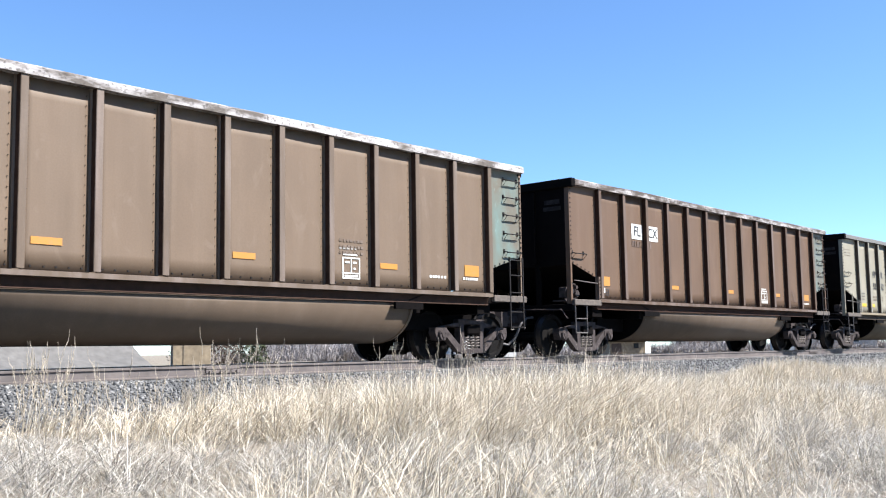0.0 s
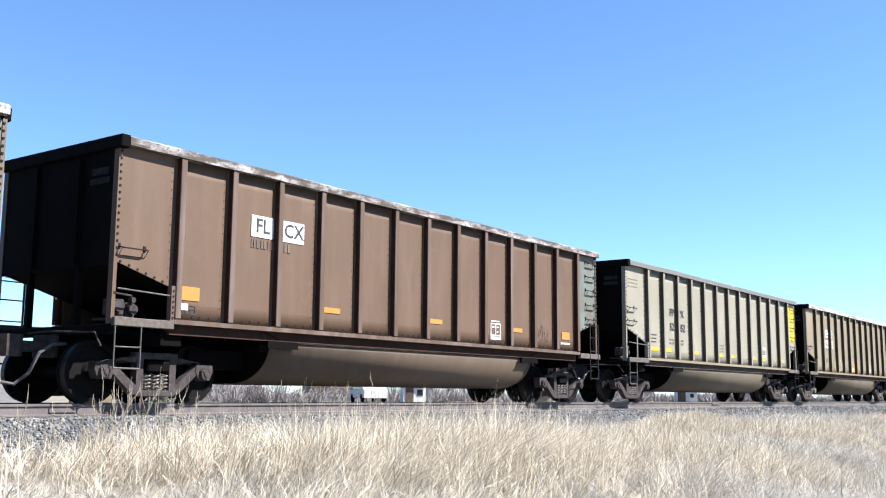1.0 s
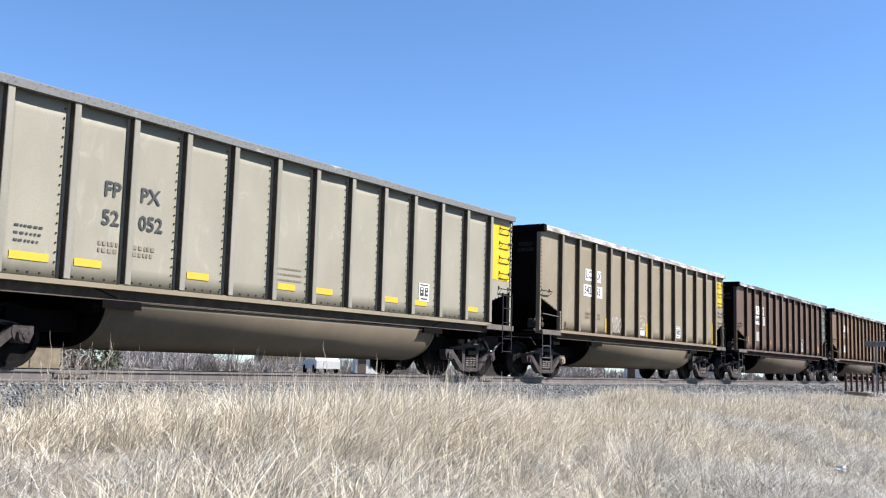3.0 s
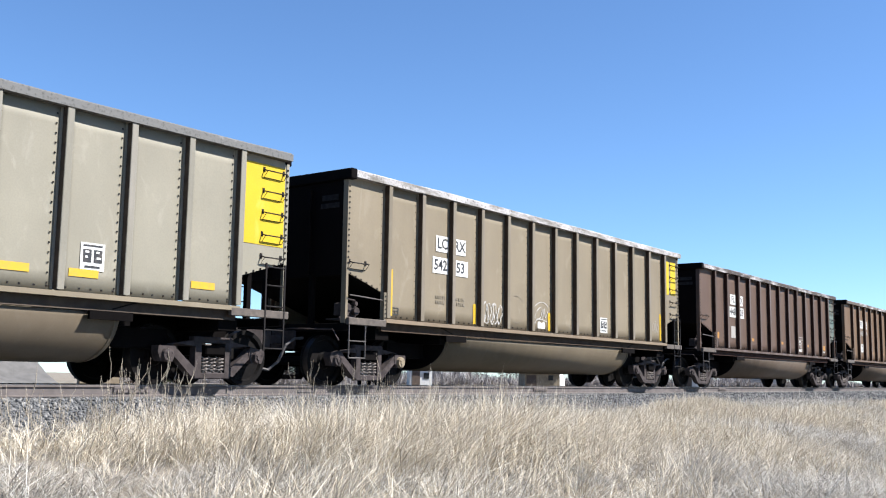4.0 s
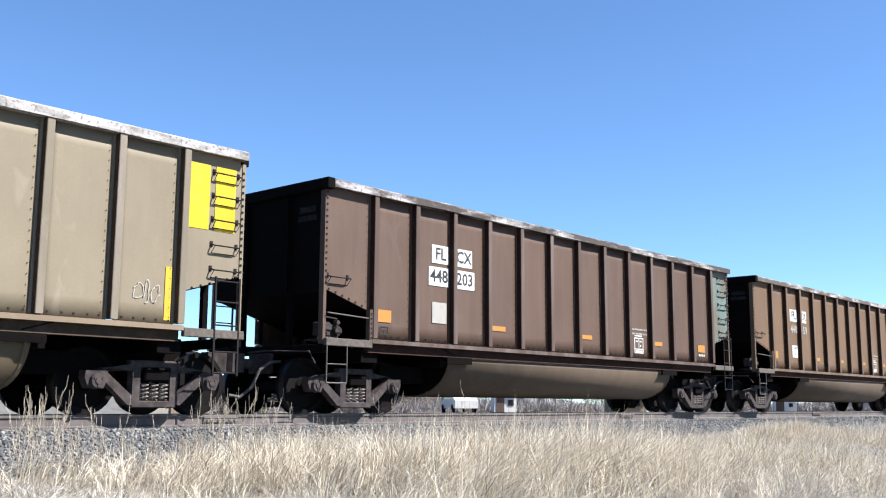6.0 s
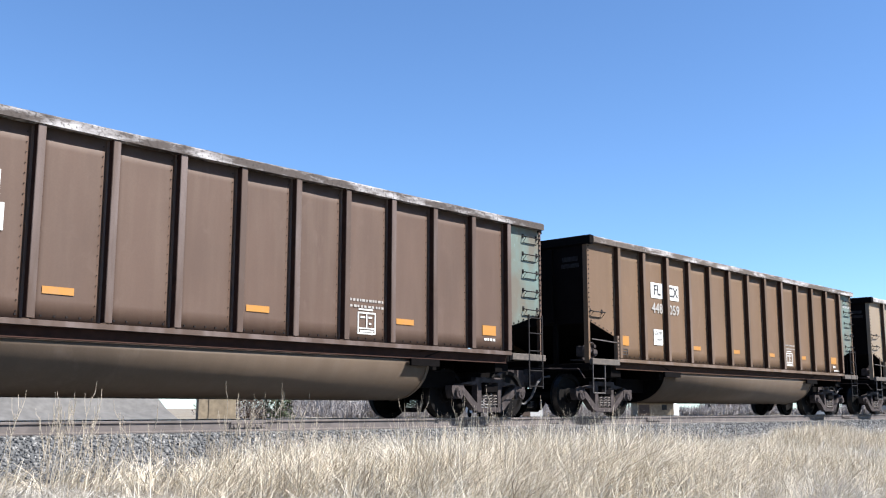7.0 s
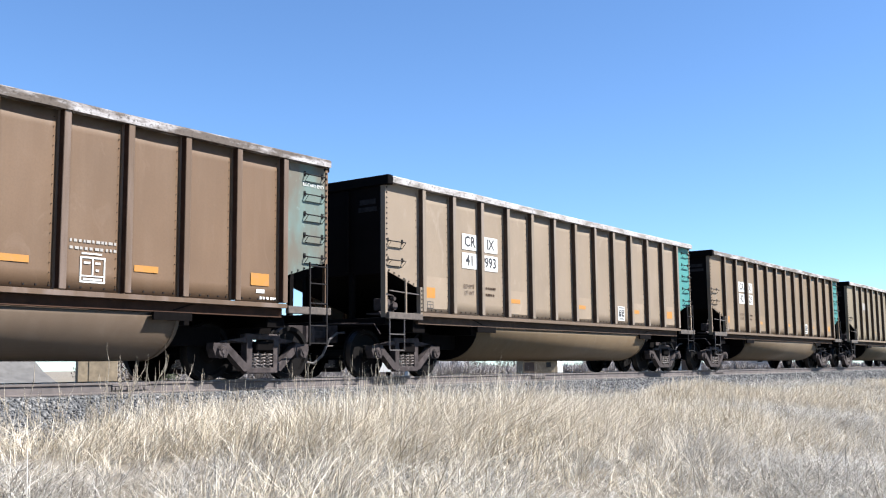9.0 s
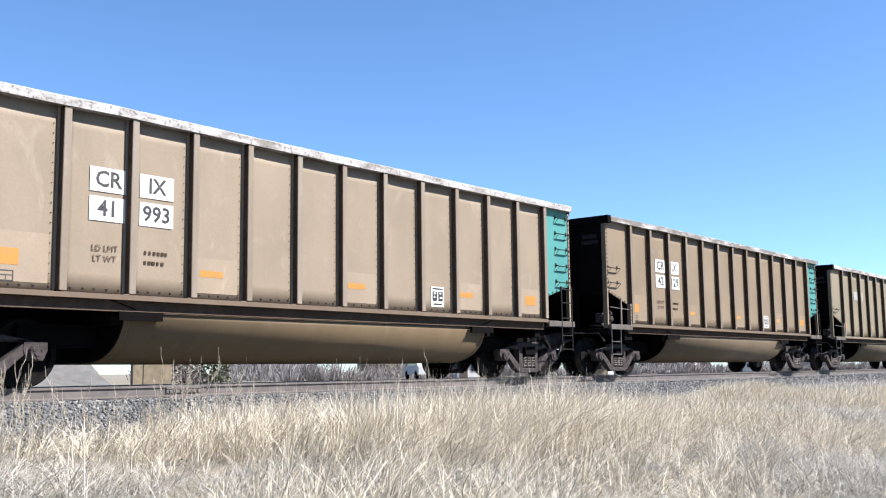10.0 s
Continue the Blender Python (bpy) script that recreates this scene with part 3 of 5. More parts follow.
def opposite():
    """Turns a part of one side of the car onto the other side."""
    return Matrix.Translation((LEN, 0, 0)) @ MIRROR


def plate(car, x0, x1, z0, z1, mat, name="marking", lift=0.004, label=""):
    me = shared(name, (round(x1 - x0, 3), round(z1 - z0, 3)), mat, lambda bm: box(bm, 0, x1 - x0, -0.003, 0, 0, z1 - z0))
    return child(name, me, car, pose(x0, -SHEET - lift, z0), label)


def words(car, text, x, z, size, mat, lift=0.008):
    return child("lettering", lettering(text, size, mat), car, pose(x, -SHEET - lift, z))


def data_box(car, i, mat="white", z=1.37):
    """The small framed table of dates that each car carries."""
    a, b = panel_span(i)
    x = (a + b) / 2 - 0.19
    bm = bmesh.new()
    w, h, t, y = 0.40, 0.36, 0.025, -SHEET
    box(bm, x, x + w, y - 0.006, y - 0.002, z, z + t)
    box(bm, x, x + w, y - 0.006, y - 0.002, z + h - t, z + h)
    box(bm, x, x + t, y - 0.006, y - 0.002, z + t, z + h - t)
    box(bm, x + w - t, x + w, y - 0.006, y - 0.002, z + t, z + h - t)
    box(bm, x + w / 2 - 0.012, x + w / 2 + 0.012, y - 0.006, y - 0.002, z + 0.10, z + h - t)
    box(bm, x + t, x + w - t, y - 0.006, y - 0.002, z + 0.085, z + 0.105)
    for bx, bz, bw in ((0.06, 0.26, 0.10), (0.24, 0.26, 0.08), (0.25, 0.16, 0.05), (0.05, 0.035, 0.30)):
        box(bm, x + bx, x + bx + bw, y - 0.006, y - 0.002, z + bz, z + bz + 0.03)
    box(bm, x + 0.02, x + 0.34, y - 0.006, y - 0.002, z + h + 0.03, z + h + 0.055)
    tagged(part("data_table", bm, mat, car, "stencilled table of small unreadable lines"), kind="stuff")


def data_plate(car, i, z=1.36, plate_mat="white", ink="inkblack"):
    """The dated service table as a solid plate with blocks of unreadable print."""
    a, b = panel_span(i)
    x = (a + b) / 2 - 0.18
    plate(car, x, x + 0.38, z, z + 0.38, plate_mat, "data_plate", 0.003, "plate of small unreadable print")
    bm = bmesh.new()
    for bx, bz, bw, bh in ((0.04, 0.11, 0.13, 0.18), (0.21, 0.11, 0.13, 0.18), (0.07, 0.035, 0.24, 0.03), (0.04, 0.33, 0.30, 0.025)):
        box(bm, x + bx, x + bx + bw, -SHEET - 0.011, -SHEET - 0.0065, z + bz, z + bz + bh)
    tagged(part("print_block", bm, ink, car), kind="stuff")
    bm = bmesh.new()
    for bx, bz, bw in ((0.07, 0.24, 0.06), (0.24, 0.24, 0.05), (0.07, 0.17, 0.04), (0.25, 0.16, 0.07)):
        box(bm, x + bx, x + bx + bw, -SHEET - 0.014, -SHEET - 0.0115, z + bz, z + bz + 0.03)
    tagged(part("print_line", bm, plate_mat, car), kind="stuff")


def bars(car, x, z, mat, rows=2, w=0.42, h=0.045):
    """Small stencilled lines that cannot be read."""
    bm = bmesh.new()
    rng = random.Random(int(x * 100) + int(z * 10))
    for j in range(rows):
        u = x
        while u < x + w:
            d = rng.uniform(0.03, 0.07)
            box(bm, u, u + d, -SHEET - 0.006, -SHEET - 0.002, z - j * 0.1, z - j * 0.1 + h)
            u += d + rng.uniform(0.015, 0.04)
    tagged(part("stencil_text", bm, mat, car, "faded stencilled lines"), kind="stuff")


def gondola(index, body, label, right_end=None, left_grabs=1, mid_post=False, detail=2, shift=0.0, tall=1.0):
    """A bathtub coal car, its left end at local x = 0, its centre line at y = 0, the rail heads at z = 0."""
    car = tagged(new("coal_car"), label, "freight car", "cars of the coal train")
    CARS.append((car, index * PITCH + shift))
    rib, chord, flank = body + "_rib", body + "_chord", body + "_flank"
    sides = [(None, 0), (opposite(), 1)]
    for m, far in sides:
        mm = m if m is not None else Matrix.Identity(4)
        up = mm @ Matrix.Translation((0, 0, Z_RIB0 * (1 - tall))) @ Matrix.Diagonal((1, 1, tall, 1))
        child("end_panel", shared("end_panel", 0, body, b_end_panel), car, up)
        flip = Matrix.Translation((LEN, 0, 0)) @ Matrix.Diagonal((-1, 1, 1, 1))
        me = shared("end_panel", 1, right_end if right_end and not far else body, lambda bm: (b_end_panel(bm), [setattr(v, "co", flip @ v.co) for v in bm.verts]))
        child("end_panel", me, car, up, {"end_teal": "teal end panel", "end_mint": "faded teal end panel", "end_grey": "pale grey end panel"}.get(right_end, "") if not far else "")
        for i in range(1, 13):
            a, b = panel_span(i)
            w = round(b - a, 3)
            child("side_panel", shared("side_panel", w, body, b_panel(w)), car, up @ pose(a, 0, 0))
        for x in RIBS:
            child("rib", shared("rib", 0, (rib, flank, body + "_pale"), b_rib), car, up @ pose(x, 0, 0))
        child("top_chord", shared("top_chord", 0, chord, b_chord), car, up, "scuffed top chord")
        child("side_sill", shared("side_sill", 0, {"tan": "taupe", "khaki": "taupe", "clay": "khaki", "grey": "clay"}.get(body, rib), b_lip), car, mm)
        # The channel's flank tone stands for the shade under the lip.
        child("sill_web", shared("sill_web", 0, flank, b_sill_web), car, mm, "sill channel with its shade painted in")
        child("bay_sill", shared("bay_sill", 0, "baysteel", b_bay_sill), car, mm)
        child("bay_sill", shared("bay_sill", 1, "baysteel", lambda bm: (b_bay_sill(bm), [setattr(v, "co", flip @ v.co) for v in bm.verts])), car, mm)
        child("corner_post", shared("corner_post", 0, body, b_corner), car, up)
        child("corner_post", shared("corner_post", 1, body, lambda bm: (b_corner(bm), [setattr(v, "co", flip @ v.co) for v in bm.verts])), car, up)
        child("bay_plate", shared("bay_plate", 0, rib, b_bay_plate), car, mm)
        tagged(child("riveting", shared("riveting", 0, "grab", b_rivets), car, mm), kind="stuff")
        for z in (3.50, 3.15, 2.80, 2.43, 2.07):
            child("grab_iron", shared("grab_iron", 0, "grab", b_grab), car, mm @ pose(LEN - 0.57, 0, z))
        for k in range(left_grabs):
            child("grab_iron", shared("grab_iron", 0, "grab", b_grab), car, mm @ pose(0.08, 0, 2.20 + 0.36 * k))
        child("ladder", shared("ladder", 0, "grab", b_ladder), car, mm @ pose(LEN - 0.53, 0, 0))
        child("stirrup_step", shared("stirrup_step", 0, "palebar", b_stirrup), car, mm @ pose(0.03, 0, 0))
        child("cross_bar", shared("cross_bar", 0, "palebar", b_crossbar), car, mm)
        if index < 8:
            bolts = shared("rib_riveting", 0, "grab", (lambda bm: b_rib_rivets(bm, 0.010)) if body == "grey" else b_rib_rivets)
            tagged(child("rib_riveting", bolts, car, up), kind="stuff")
        if mid_post:
            child("bay_post", shared("bay_post", 0, rib, b_mid_post), car, mm)
    for m in (Matrix.Identity(4), opposite()):
        lift = m @ Matrix.Translation((0, 0, Z_RIB0 * (1 - tall))) @ Matrix.Diagonal((1, 1, tall, 1))
        child("end_sheet", shared("end_sheet", 0, "endsheet", b_endsheet), car, lift, "end sheet black with coal dust and painted-in shade")
        child("end_marking", shared("end_marking", 0, "endmark", lambda bm: (box(bm, 0.004, 0.010, -1.25, -0.85, 3.30, 3.40), box(bm, 0.004, 0.010, -1.28, -0.82, 3.16, 3.25))), car, lift, "dim lettering on the end")
        for y in (-0.55, 0.55):
            child("end_stiffener", shared("end_stiffener", 0, "endsheet", b_stiffener), car, m @ pose(0, y, 0))
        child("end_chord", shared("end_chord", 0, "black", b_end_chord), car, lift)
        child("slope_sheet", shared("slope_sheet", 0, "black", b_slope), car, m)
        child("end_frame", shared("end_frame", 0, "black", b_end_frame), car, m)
        child("coupler", shared("coupler", 0, "cast", b_coupler), car, m)
        child("air_hose", shared("air_hose", 0, "hose", b_hose), car, m)
    child("brake_valve", shared("brake_valve", 0, "cast", b_valve), car, None, "grimy brake valve on the end platform")
    child("tub", shared("tub", 0, body + "_tub", b_tub), car, None, "dusty rounded belly tub")
    # Black discs over the tub's ends stand for the shade on those faces.
    for x in (3.125, LEN - 3.155):
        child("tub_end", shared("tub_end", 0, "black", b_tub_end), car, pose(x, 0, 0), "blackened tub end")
    for x in (3.22, LEN - 3.22):
        child("tub_seam", shared("tub_seam", 0, body + "_tub", b_tub_seam), car, pose(x, 0, 0))
    for cx in TRUCKS:
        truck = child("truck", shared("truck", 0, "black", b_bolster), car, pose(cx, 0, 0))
        for m in (Matrix.Identity(4), MIRROR):
            child("side_frame", shared("side_frame", 0, "cast", b_side_frame), truck, m, "dusty cast side frame")
            for sx in (-0.155, 0.0, 0.155):
                child("spring", shared("spring", 0, "spring", b_springs), truck, m @ pose(sx, 0, 0))
        for dx in (-0.91, 0.91):
            w = child("wheelset", wheelset_mesh(), truck, pose(dx, 0, WHEEL_R))
            for m in (Matrix.Identity(4), MIRROR):
                cap = "tanwall" if index == 2 and cx == TRUCKS[0] and dx > 0 else "cast"
                child("bearing_cap", shared("bearing_cap", 0, cap, b_cap), truck, pose(dx, 0, 0) @ m, "pale rusty bearing cap" if cap == "tanwall" else "")
            if index < 9:
                WHEELS.append((w, dx))
    return car


def reflectors(car, mat, panels, w=0.42, h=0.095, z=1.58, first=True):
    if first:
        plate(car, RIBS[0] + RIB_W + 0.05, RIBS[0] + RIB_W + 0.42, 1.55, 1.76, mat, "reflector")
    for i in panels:
        a, b = panel_span(i)
        plate(car, a + 0.12, a + 0.12 + w, z, z + h, mat, "reflector")


def mark_pair(car, left, right, z, size, plates="white", ink="inkblack", w=0.44, gap=0.10):
    """Letters on both sides of the third rib, on white plates or straight on the paint."""
    r = RIBS[2]
    xl, xr = r - 0.01 - w, r + RIB_W + gap
    if plates:
        plate(car, xl, xl + w, z - size * 0.54, z + size * 0.54, plates, "marking_plate")
        plate(car, xr, xr + w, z - size * 0.54, z + size * 0.54, plates, "marking_plate")
    words(car, left, xl + w / 2, z, size, ink)
    words(car, right, xr + w / 2, z, size, ink)


def stub_box(car, i=1, mat="inkblack"):
    a, b = panel_span(i)
    bm = bmesh.new()
    x, z, y = a + 0.16, 1.34, -SHEET
    for q in ((0, 0.2, 0, 0.015), (0, 0.2, 0.125, 0.14), (0, 0.015, 0.015, 0.125), (0.185, 0.2, 0.015, 0.125), (0.015, 0.185, 0.07, 0.082), (0.095, 0.107, 0.015, 0.07)):
        box(bm, x + q[0], x + q[1], y - 0.006, y - 0.002, z + q[2], z + q[3])
    part("stencil_box", bm, mat, car)


def ribbon(bm, pts, width, lift):
    """One continuous painted stroke along (x, z) points, facing the near side."""
    path = []
    n = len(pts)
    for i in range(n - 1):
        p0, p1, p2, p3 = pts[max(i - 1, 0)], pts[i], pts[i + 1], pts[min(i + 2, n - 1)]
        for k in range(6):
            u = k / 6
            path.append([0.5 * (2 * p1[c] + (p2[c] - p0[c]) * u + (2 * p0[c] - 5 * p1[c] + 4 * p2[c] - p3[c]) * u * u
                                + (3 * p1[c] - p0[c] - 3 * p2[c] + p3[c]) * u ** 3) for c in (0, 1)])
    path.append(list(pts[-1]))
    rows = []
    for i, p in enumerate(path):
        q, r = path[max(i - 1, 0)], path[min(i + 1, len(path) - 1)]
        d = Vector((r[0] - q[0], 0, r[1] - q[1]))
        if d.length < 1e-6:
            d = Vector((1, 0, 0))
        w = width * (0.8 + 0.35 * math.sin(i * 0.7 + pts[0][0]))
        nrm = Vector((-d.z, 0, d.x)).normalized() * w * 0.5
        c = Vector((p[0], -SHEET - lift - 0.00008 * i, p[1]))
        rows.append((bm.verts.new(c + nrm), bm.verts.new(c - nrm)))
    for (a, b), (c, d) in zip(rows, rows[1:]):
        f = bm.faces.new((a, b, d, c))
        f.normal_update()
        if f.normal.y > 0:
            f.normal_flip()


def tag_strokes(car, x, z, w, h, strokes, mat, label, width=0.035):
    """Spray-painted strokes given in a unit square, one mesh a scrawl."""
    bm = bmesh.new()
    for i, st in enumerate(strokes):
        ribbon(bm, [(x + w * u, z + h * v) for u, v in st], width, 0.004 + 0.0035 * i)
    part("graffiti", bm, mat, car, label)


def loops(seed, count):
    """Loose rounded letter-like loops side by side."""
    rng = random.Random(seed)
    out = []
    for s in range(count):
        c, a0, rx = (s + 0.5) / count, rng.uniform(0, 6.28), rng.uniform(0.55, 0.8) / count
        out.append([(c + rx * (0.6 + 0.3 * math.sin(1.7 * i)) * math.cos(a0 + 0.75 * i),
                     0.5 + 0.5 * (0.75 + 0.25 * math.cos(1.3 * i)) * math.sin(a0 + 0.75 * i)) for i in range(9)])
    return out


ARCH = [[(0.0, 0.35), (0.1, 0.75), (0.4, 0.98), (0.75, 1.0), (1.0, 0.85)],
        [(0.12, 0.1), (0.2, 0.55), (0.45, 0.8), (0.6, 0.75), (0.5, 0.45), (0.25, 0.35)],
        [(0.62, 0.35), (0.72, 0.8), (0.8, 0.45), (0.95, 0.7)],
        [(0.1, 0.08), (0.2, 0.3), (0.45, 0.38), (0.9, 0.3)]]
RING = [[(0.5 + 0.5 * math.cos(0.5 * i + 0.6), 0.5 + 0.5 * math.sin(0.5 * i + 0.6)) for i in range(12)]]


def b_rib_rivets(bm, r=0.0052, spots=(-0.085, RIB_W + 0.045)):
    """Small bolts beside each rib, but for the one between the marks."""
    for k, x in enumerate(RIBS):
        for u in spots if k != 2 else ():
            for i in range(18):
                z = 1.34 + 0.132 * i
                box(bm, x + u - r, x + u + r, -SHEET - 0.013, -SHEET - 0.002, z - r, z + r)


def build_train():
    set_plan("short", 1.04, 1.028, 14.55)
    # a: ahead of the first lettered car
    gondola(-2, "taupe", "weathered brown coal car with a dark end", "end_mint")
    c = gondola(-1, "taupe", "sun-faded brown coal car with a pale end panel", "end_mint", shift=-0.17)
    for i in (1, 4, 7, 10):
        reflectors(c, "amber", [i], first=False)
    plate(c, panel_span(12)[0] + 0.3, panel_span(12)[0] + 0.72, 1.55, 1.76, "amber", "reflector")
    data_box(c, 9)
    bars(c, panel_span(9)[0] + 0.2, 1.98, "taupe_rib", 3, 0.5)
    bars(c, panel_span(9)[0] + 0.2, 1.86, "dimwhite", 1, 0.4, 0.03)
    bars(c, panel_span(11)[0] + 0.35, 1.48, "white", 1, 0.4)
    bars(c, panel_span(12)[0] + 0.25, 1.48, "white", 1, 0.45)
    mark_pair(c, "FL", "CX", 2.88, 0.33, "white")
    bars(c, RIBS[2] - 0.5, 2.40, "white", 1, 0.9, 0.2)

    c = gondola(0, "brown", "dark brown coal car with white mark plates, pale end", "end_grey", shift=-0.08)
    reflectors(c, "amber", [4, 7, 10])
    plate(c, panel_span(12)[0] + 0.3, panel_span(12)[0] + 0.68, 1.52, 1.70, "amber", "reflector")
    mark_pair(c, "FL", "CX", 2.88, 0.33, "white", w=0.5)
    bars(c, RIBS[2] - 0.5, 2.52, "brown_rib", 1, 0.9, 0.14)
    data_box(c, 9)
    stub_box(c)
    plate(c, RIBS[0] + 0.18, RIBS[0] + 0.32, 1.40, 1.50, "white", "marking")
    bars(c, panel_span(12)[0] + 0.25, 1.40, "white", 1, 0.4)
    tag_strokes(c, panel_span(11)[0] + 0.1, 1.45, 0.6, 0.35, loops(21, 3), "brown_rib", "dark faded spray-paint scrawl")

    set_plan("riveted", 1.24, 1.035, 14.82)
    c = gondola(1, "grey", "pale grey coal car with black marks and a yellow end", "grey", 2, True, shift=0.0, tall=1.02)
    mark_pair(c, "FP", "PX", 2.62, 0.31, None, w=0.44, gap=0.13)
    mark_pair(c, "52", "052", 2.20, 0.31, None, w=0.46, gap=0.16)
    bars(c, RIBS[2] - 0.42, 1.80, "clay_rib", 2, 0.34, 0.06)
    bars(c, RIBS[2] + 0.2, 1.80, "clay_rib", 2, 0.34, 0.06)
    reflectors(c, "yellow", [2, 4, 6, 7, 9, 10, 12], z=1.46, w=0.46, h=0.11, first=False)
    plate(c, RIBS[0] + RIB_W + 0.15, RIBS[0] + RIB_W + 0.75, 1.46, 1.57, "yellow", "reflector")
    data_plate(c, 10, 1.56)
    plate(c, RIBS[12] + 0.14, LEN - 0.09, 2.28, 3.62, "end_yellow", "yellow_panel")
    bars(c, panel_span(1)[0] + 0.2, 1.9, "inkblack", 3, 0.4, 0.03)
    bars(c, panel_span(6)[0] + 0.1, 1.82, "clay_rib", 3, 0.6, 0.03)
    bars(c, 0.15, 3.35, "clay_rib", 3, 0.6, 0.03)

    set_plan("long", 1.04, 1.030, 14.55)
    c = gondola(2, "clay", "grey-brown coal car with yellow bars, graffiti, yellow end patches", "clay", shift=0.13, tall=1.033)
    mark_pair(c, "LC", "RX", 2.86, 0.30, "white", w=0.42, gap=0.06)
    mark_pair(c, "542", "53", 2.42, 0.30, "white", w=0.53, gap=0.04)
    bars(c, RIBS[2] - 0.42, 1.75, "clay_rib", 2, 0.34, 0.06)
    bars(c, RIBS[2] + 0.2, 1.75, "clay_rib", 2, 0.34, 0.06)
    for x, z0, z1 in ((RIBS[0] + 0.18, 1.32, 2.2), (RIBS[3] - 0.14, 1.30, 1.72), (RIBS[6] - 0.16, 1.30, 1.72), (RIBS[8] + 0.18, 1.30, 1.72), (RIBS[12] - 0.16, 1.30, 2.05)):
        plate(c, x, x + 0.10, z0, z1, "yellow", "reflector")
    stub_box(c)
    data_plate(c, 9, 1.38)
    tag_strokes(c, panel_span(4)[0] + 0.08, 1.33, 0.78, 0.48, loops(5, 4) + loops(8, 3), "chalk", "white spray-paint scrawl", 0.024)
    tag_strokes(c, panel_span(6)[0] + 0.06, 1.32, 0.72, 0.62, ARCH, "chalk", "white spray-paint arch", 0.022)
    tag_strokes(c, panel_span(6)[0] + 0.34, 1.38, 0.26, 0.1, [[(0.0, 0.5), (0.5, 0.45), (1.0, 0.55)]], "white", "solid white paint patch", 0.13)
    tag_strokes(c, panel_span(5)[0] + 0.12, 1.42, 0.62, 0.60, RING, "clay_rib", "faint dark ring", 0.012)
    tag_strokes(c, panel_span(12)[0] + 0.28, 1.5, 0.4, 0.34, loops(12, 3), "dimwhite", "thin pale scrawl", 0.016)
    plate(c, panel_span(6)[0] + 0.3, panel_span(6)[0] + 0.62, 1.34, 1.47, "white", "marking")
    plate(c, 13.57, 13.92, 2.66, 3.62, "end_yellow", "yellow_panel")
    plate(c, 14.02, 14.38, 2.66, 3.62, "end_yellow", "yellow_panel")

    set_plan("short", 1.04, 1.028, 14.55)
    c = gondola(3, "umber", "dark umber coal car with white mark plates", "end_mint", shift=0.12)
    mark_pair(c, "FL", "CX", 2.88, 0.31, "white", w=0.48, gap=0.06)
    mark_pair(c, "448", "203", 2.47, 0.32, "white", w=0.56, gap=0.05)
    plate(c, RIBS[2] - 0.47, RIBS[2] - 0.08, 1.62, 2.0, "dimwhite", "marking_plate")
    bars(c, RIBS[2] - 0.43, 1.86, "inkblack", 2, 0.28, 0.06)
    reflectors(c, "amber", [4, 7, 10])
    plate(c, panel_span(12)[0] + 0.3, panel_span(12)[0] + 0.68, 1.52, 1.70, "amber", "reflector")
    data_box(c, 9)
    stub_box(c)
    bars(c, panel_span(9)[0] + 0.1, 1.9, "dimwhite", 2, 0.7, 0.04)
    bars(c, panel_span(12)[0] + 0.35, 1.42, "white", 1, 0.3)

    c = gondola(4, "bronze", "dark brown coal car with mark plates and a faded teal end", "end_mint", shift=0.10)
    mark_pair(c, "FL", "CX", 2.88, 0.33, "white", w=0.54, gap=0.05)
    mark_pair(c, "448", "059", 2.46, 0.32, None, "dimwhite", w=0.54)
    plate(c, RIBS[2] - 0.47, RIBS[2] - 0.08, 1.62, 1.98, "white", "marking_plate")
    words(c, "LDLMT", RIBS[2] - 0.275, 1.89, 0.11, "inkblack", 0.010)
    words(c, "LTWT", RIBS[2] - 0.26, 1.73, 0.11, "inkblack", 0.010)
    reflectors(c, "amber", [4, 6, 8, 10])
    plate(c, panel_span(12)[0] + 0.3, panel_span(12)[0] + 0.70, 1.52, 1.72, "amber", "reflector")
    data_box(c, 9)
    stub_box(c)
    bars(c, panel_span(9)[0] + 0.1, 1.92, "dimwhite", 2, 0.7, 0.04)
    plate(c, panel_span(12)[0] + 0.42, panel_span(12)[0] + 0.6, 1.40, 1.46, "white", "marking")
    bars(c, panel_span(12)[0] + 0.5, 1.30, "white", 1, 0.35)

    words(c, "ROTARY END", LEN - 0.36, 3.335, 0.085, "white")

    def cars_with_teal(index, n1, n2, body):
        c = gondola(index, body, "tan coal car with white mark plates and a teal end", "end_teal", 2, True, shift=0.06)
        mark_pair(c, "CR", "IX", 2.80, 0.31, "white", w=0.56)
        mark_pair(c, n1, n2, 2.40, 0.31, "white", w=0.56)
        words(c, "LD LMT", RIBS[2] - 0.32, 1.86, 0.12, "umber")
        words(c, "LT WT", RIBS[2] - 0.32, 1.72, 0.12, "umber")
        bars(c, RIBS[2] + 0.3, 1.83, "khaki_flank", 1, 0.36, 0.05)
        bars(c, RIBS[2] + 0.3, 1.69, "khaki_flank", 1, 0.30, 0.05)
        reflectors(c, "amber", [4, 7, 10])
        plate(c, panel_span(12)[0] + 0.3, panel_span(12)[0] + 0.68, 1.52, 1.72, "amber", "reflector")
        data_plate(c, 9, 1.36)
        stub_box(c)
        for i in (1, 4, 7, 10, 12):
            a, b = panel_span(i)
            plate(c, a + 0.05, b - 0.10, 1.34, 1.98 if i == 1 else 1.86, body + "_pale", "clean_patch", 0.001, "paler washed patch of paint")
        return c
    cars_with_teal(5, "41", "993", "tan")
    cars_with_teal(6, "42", "129", "khaki")
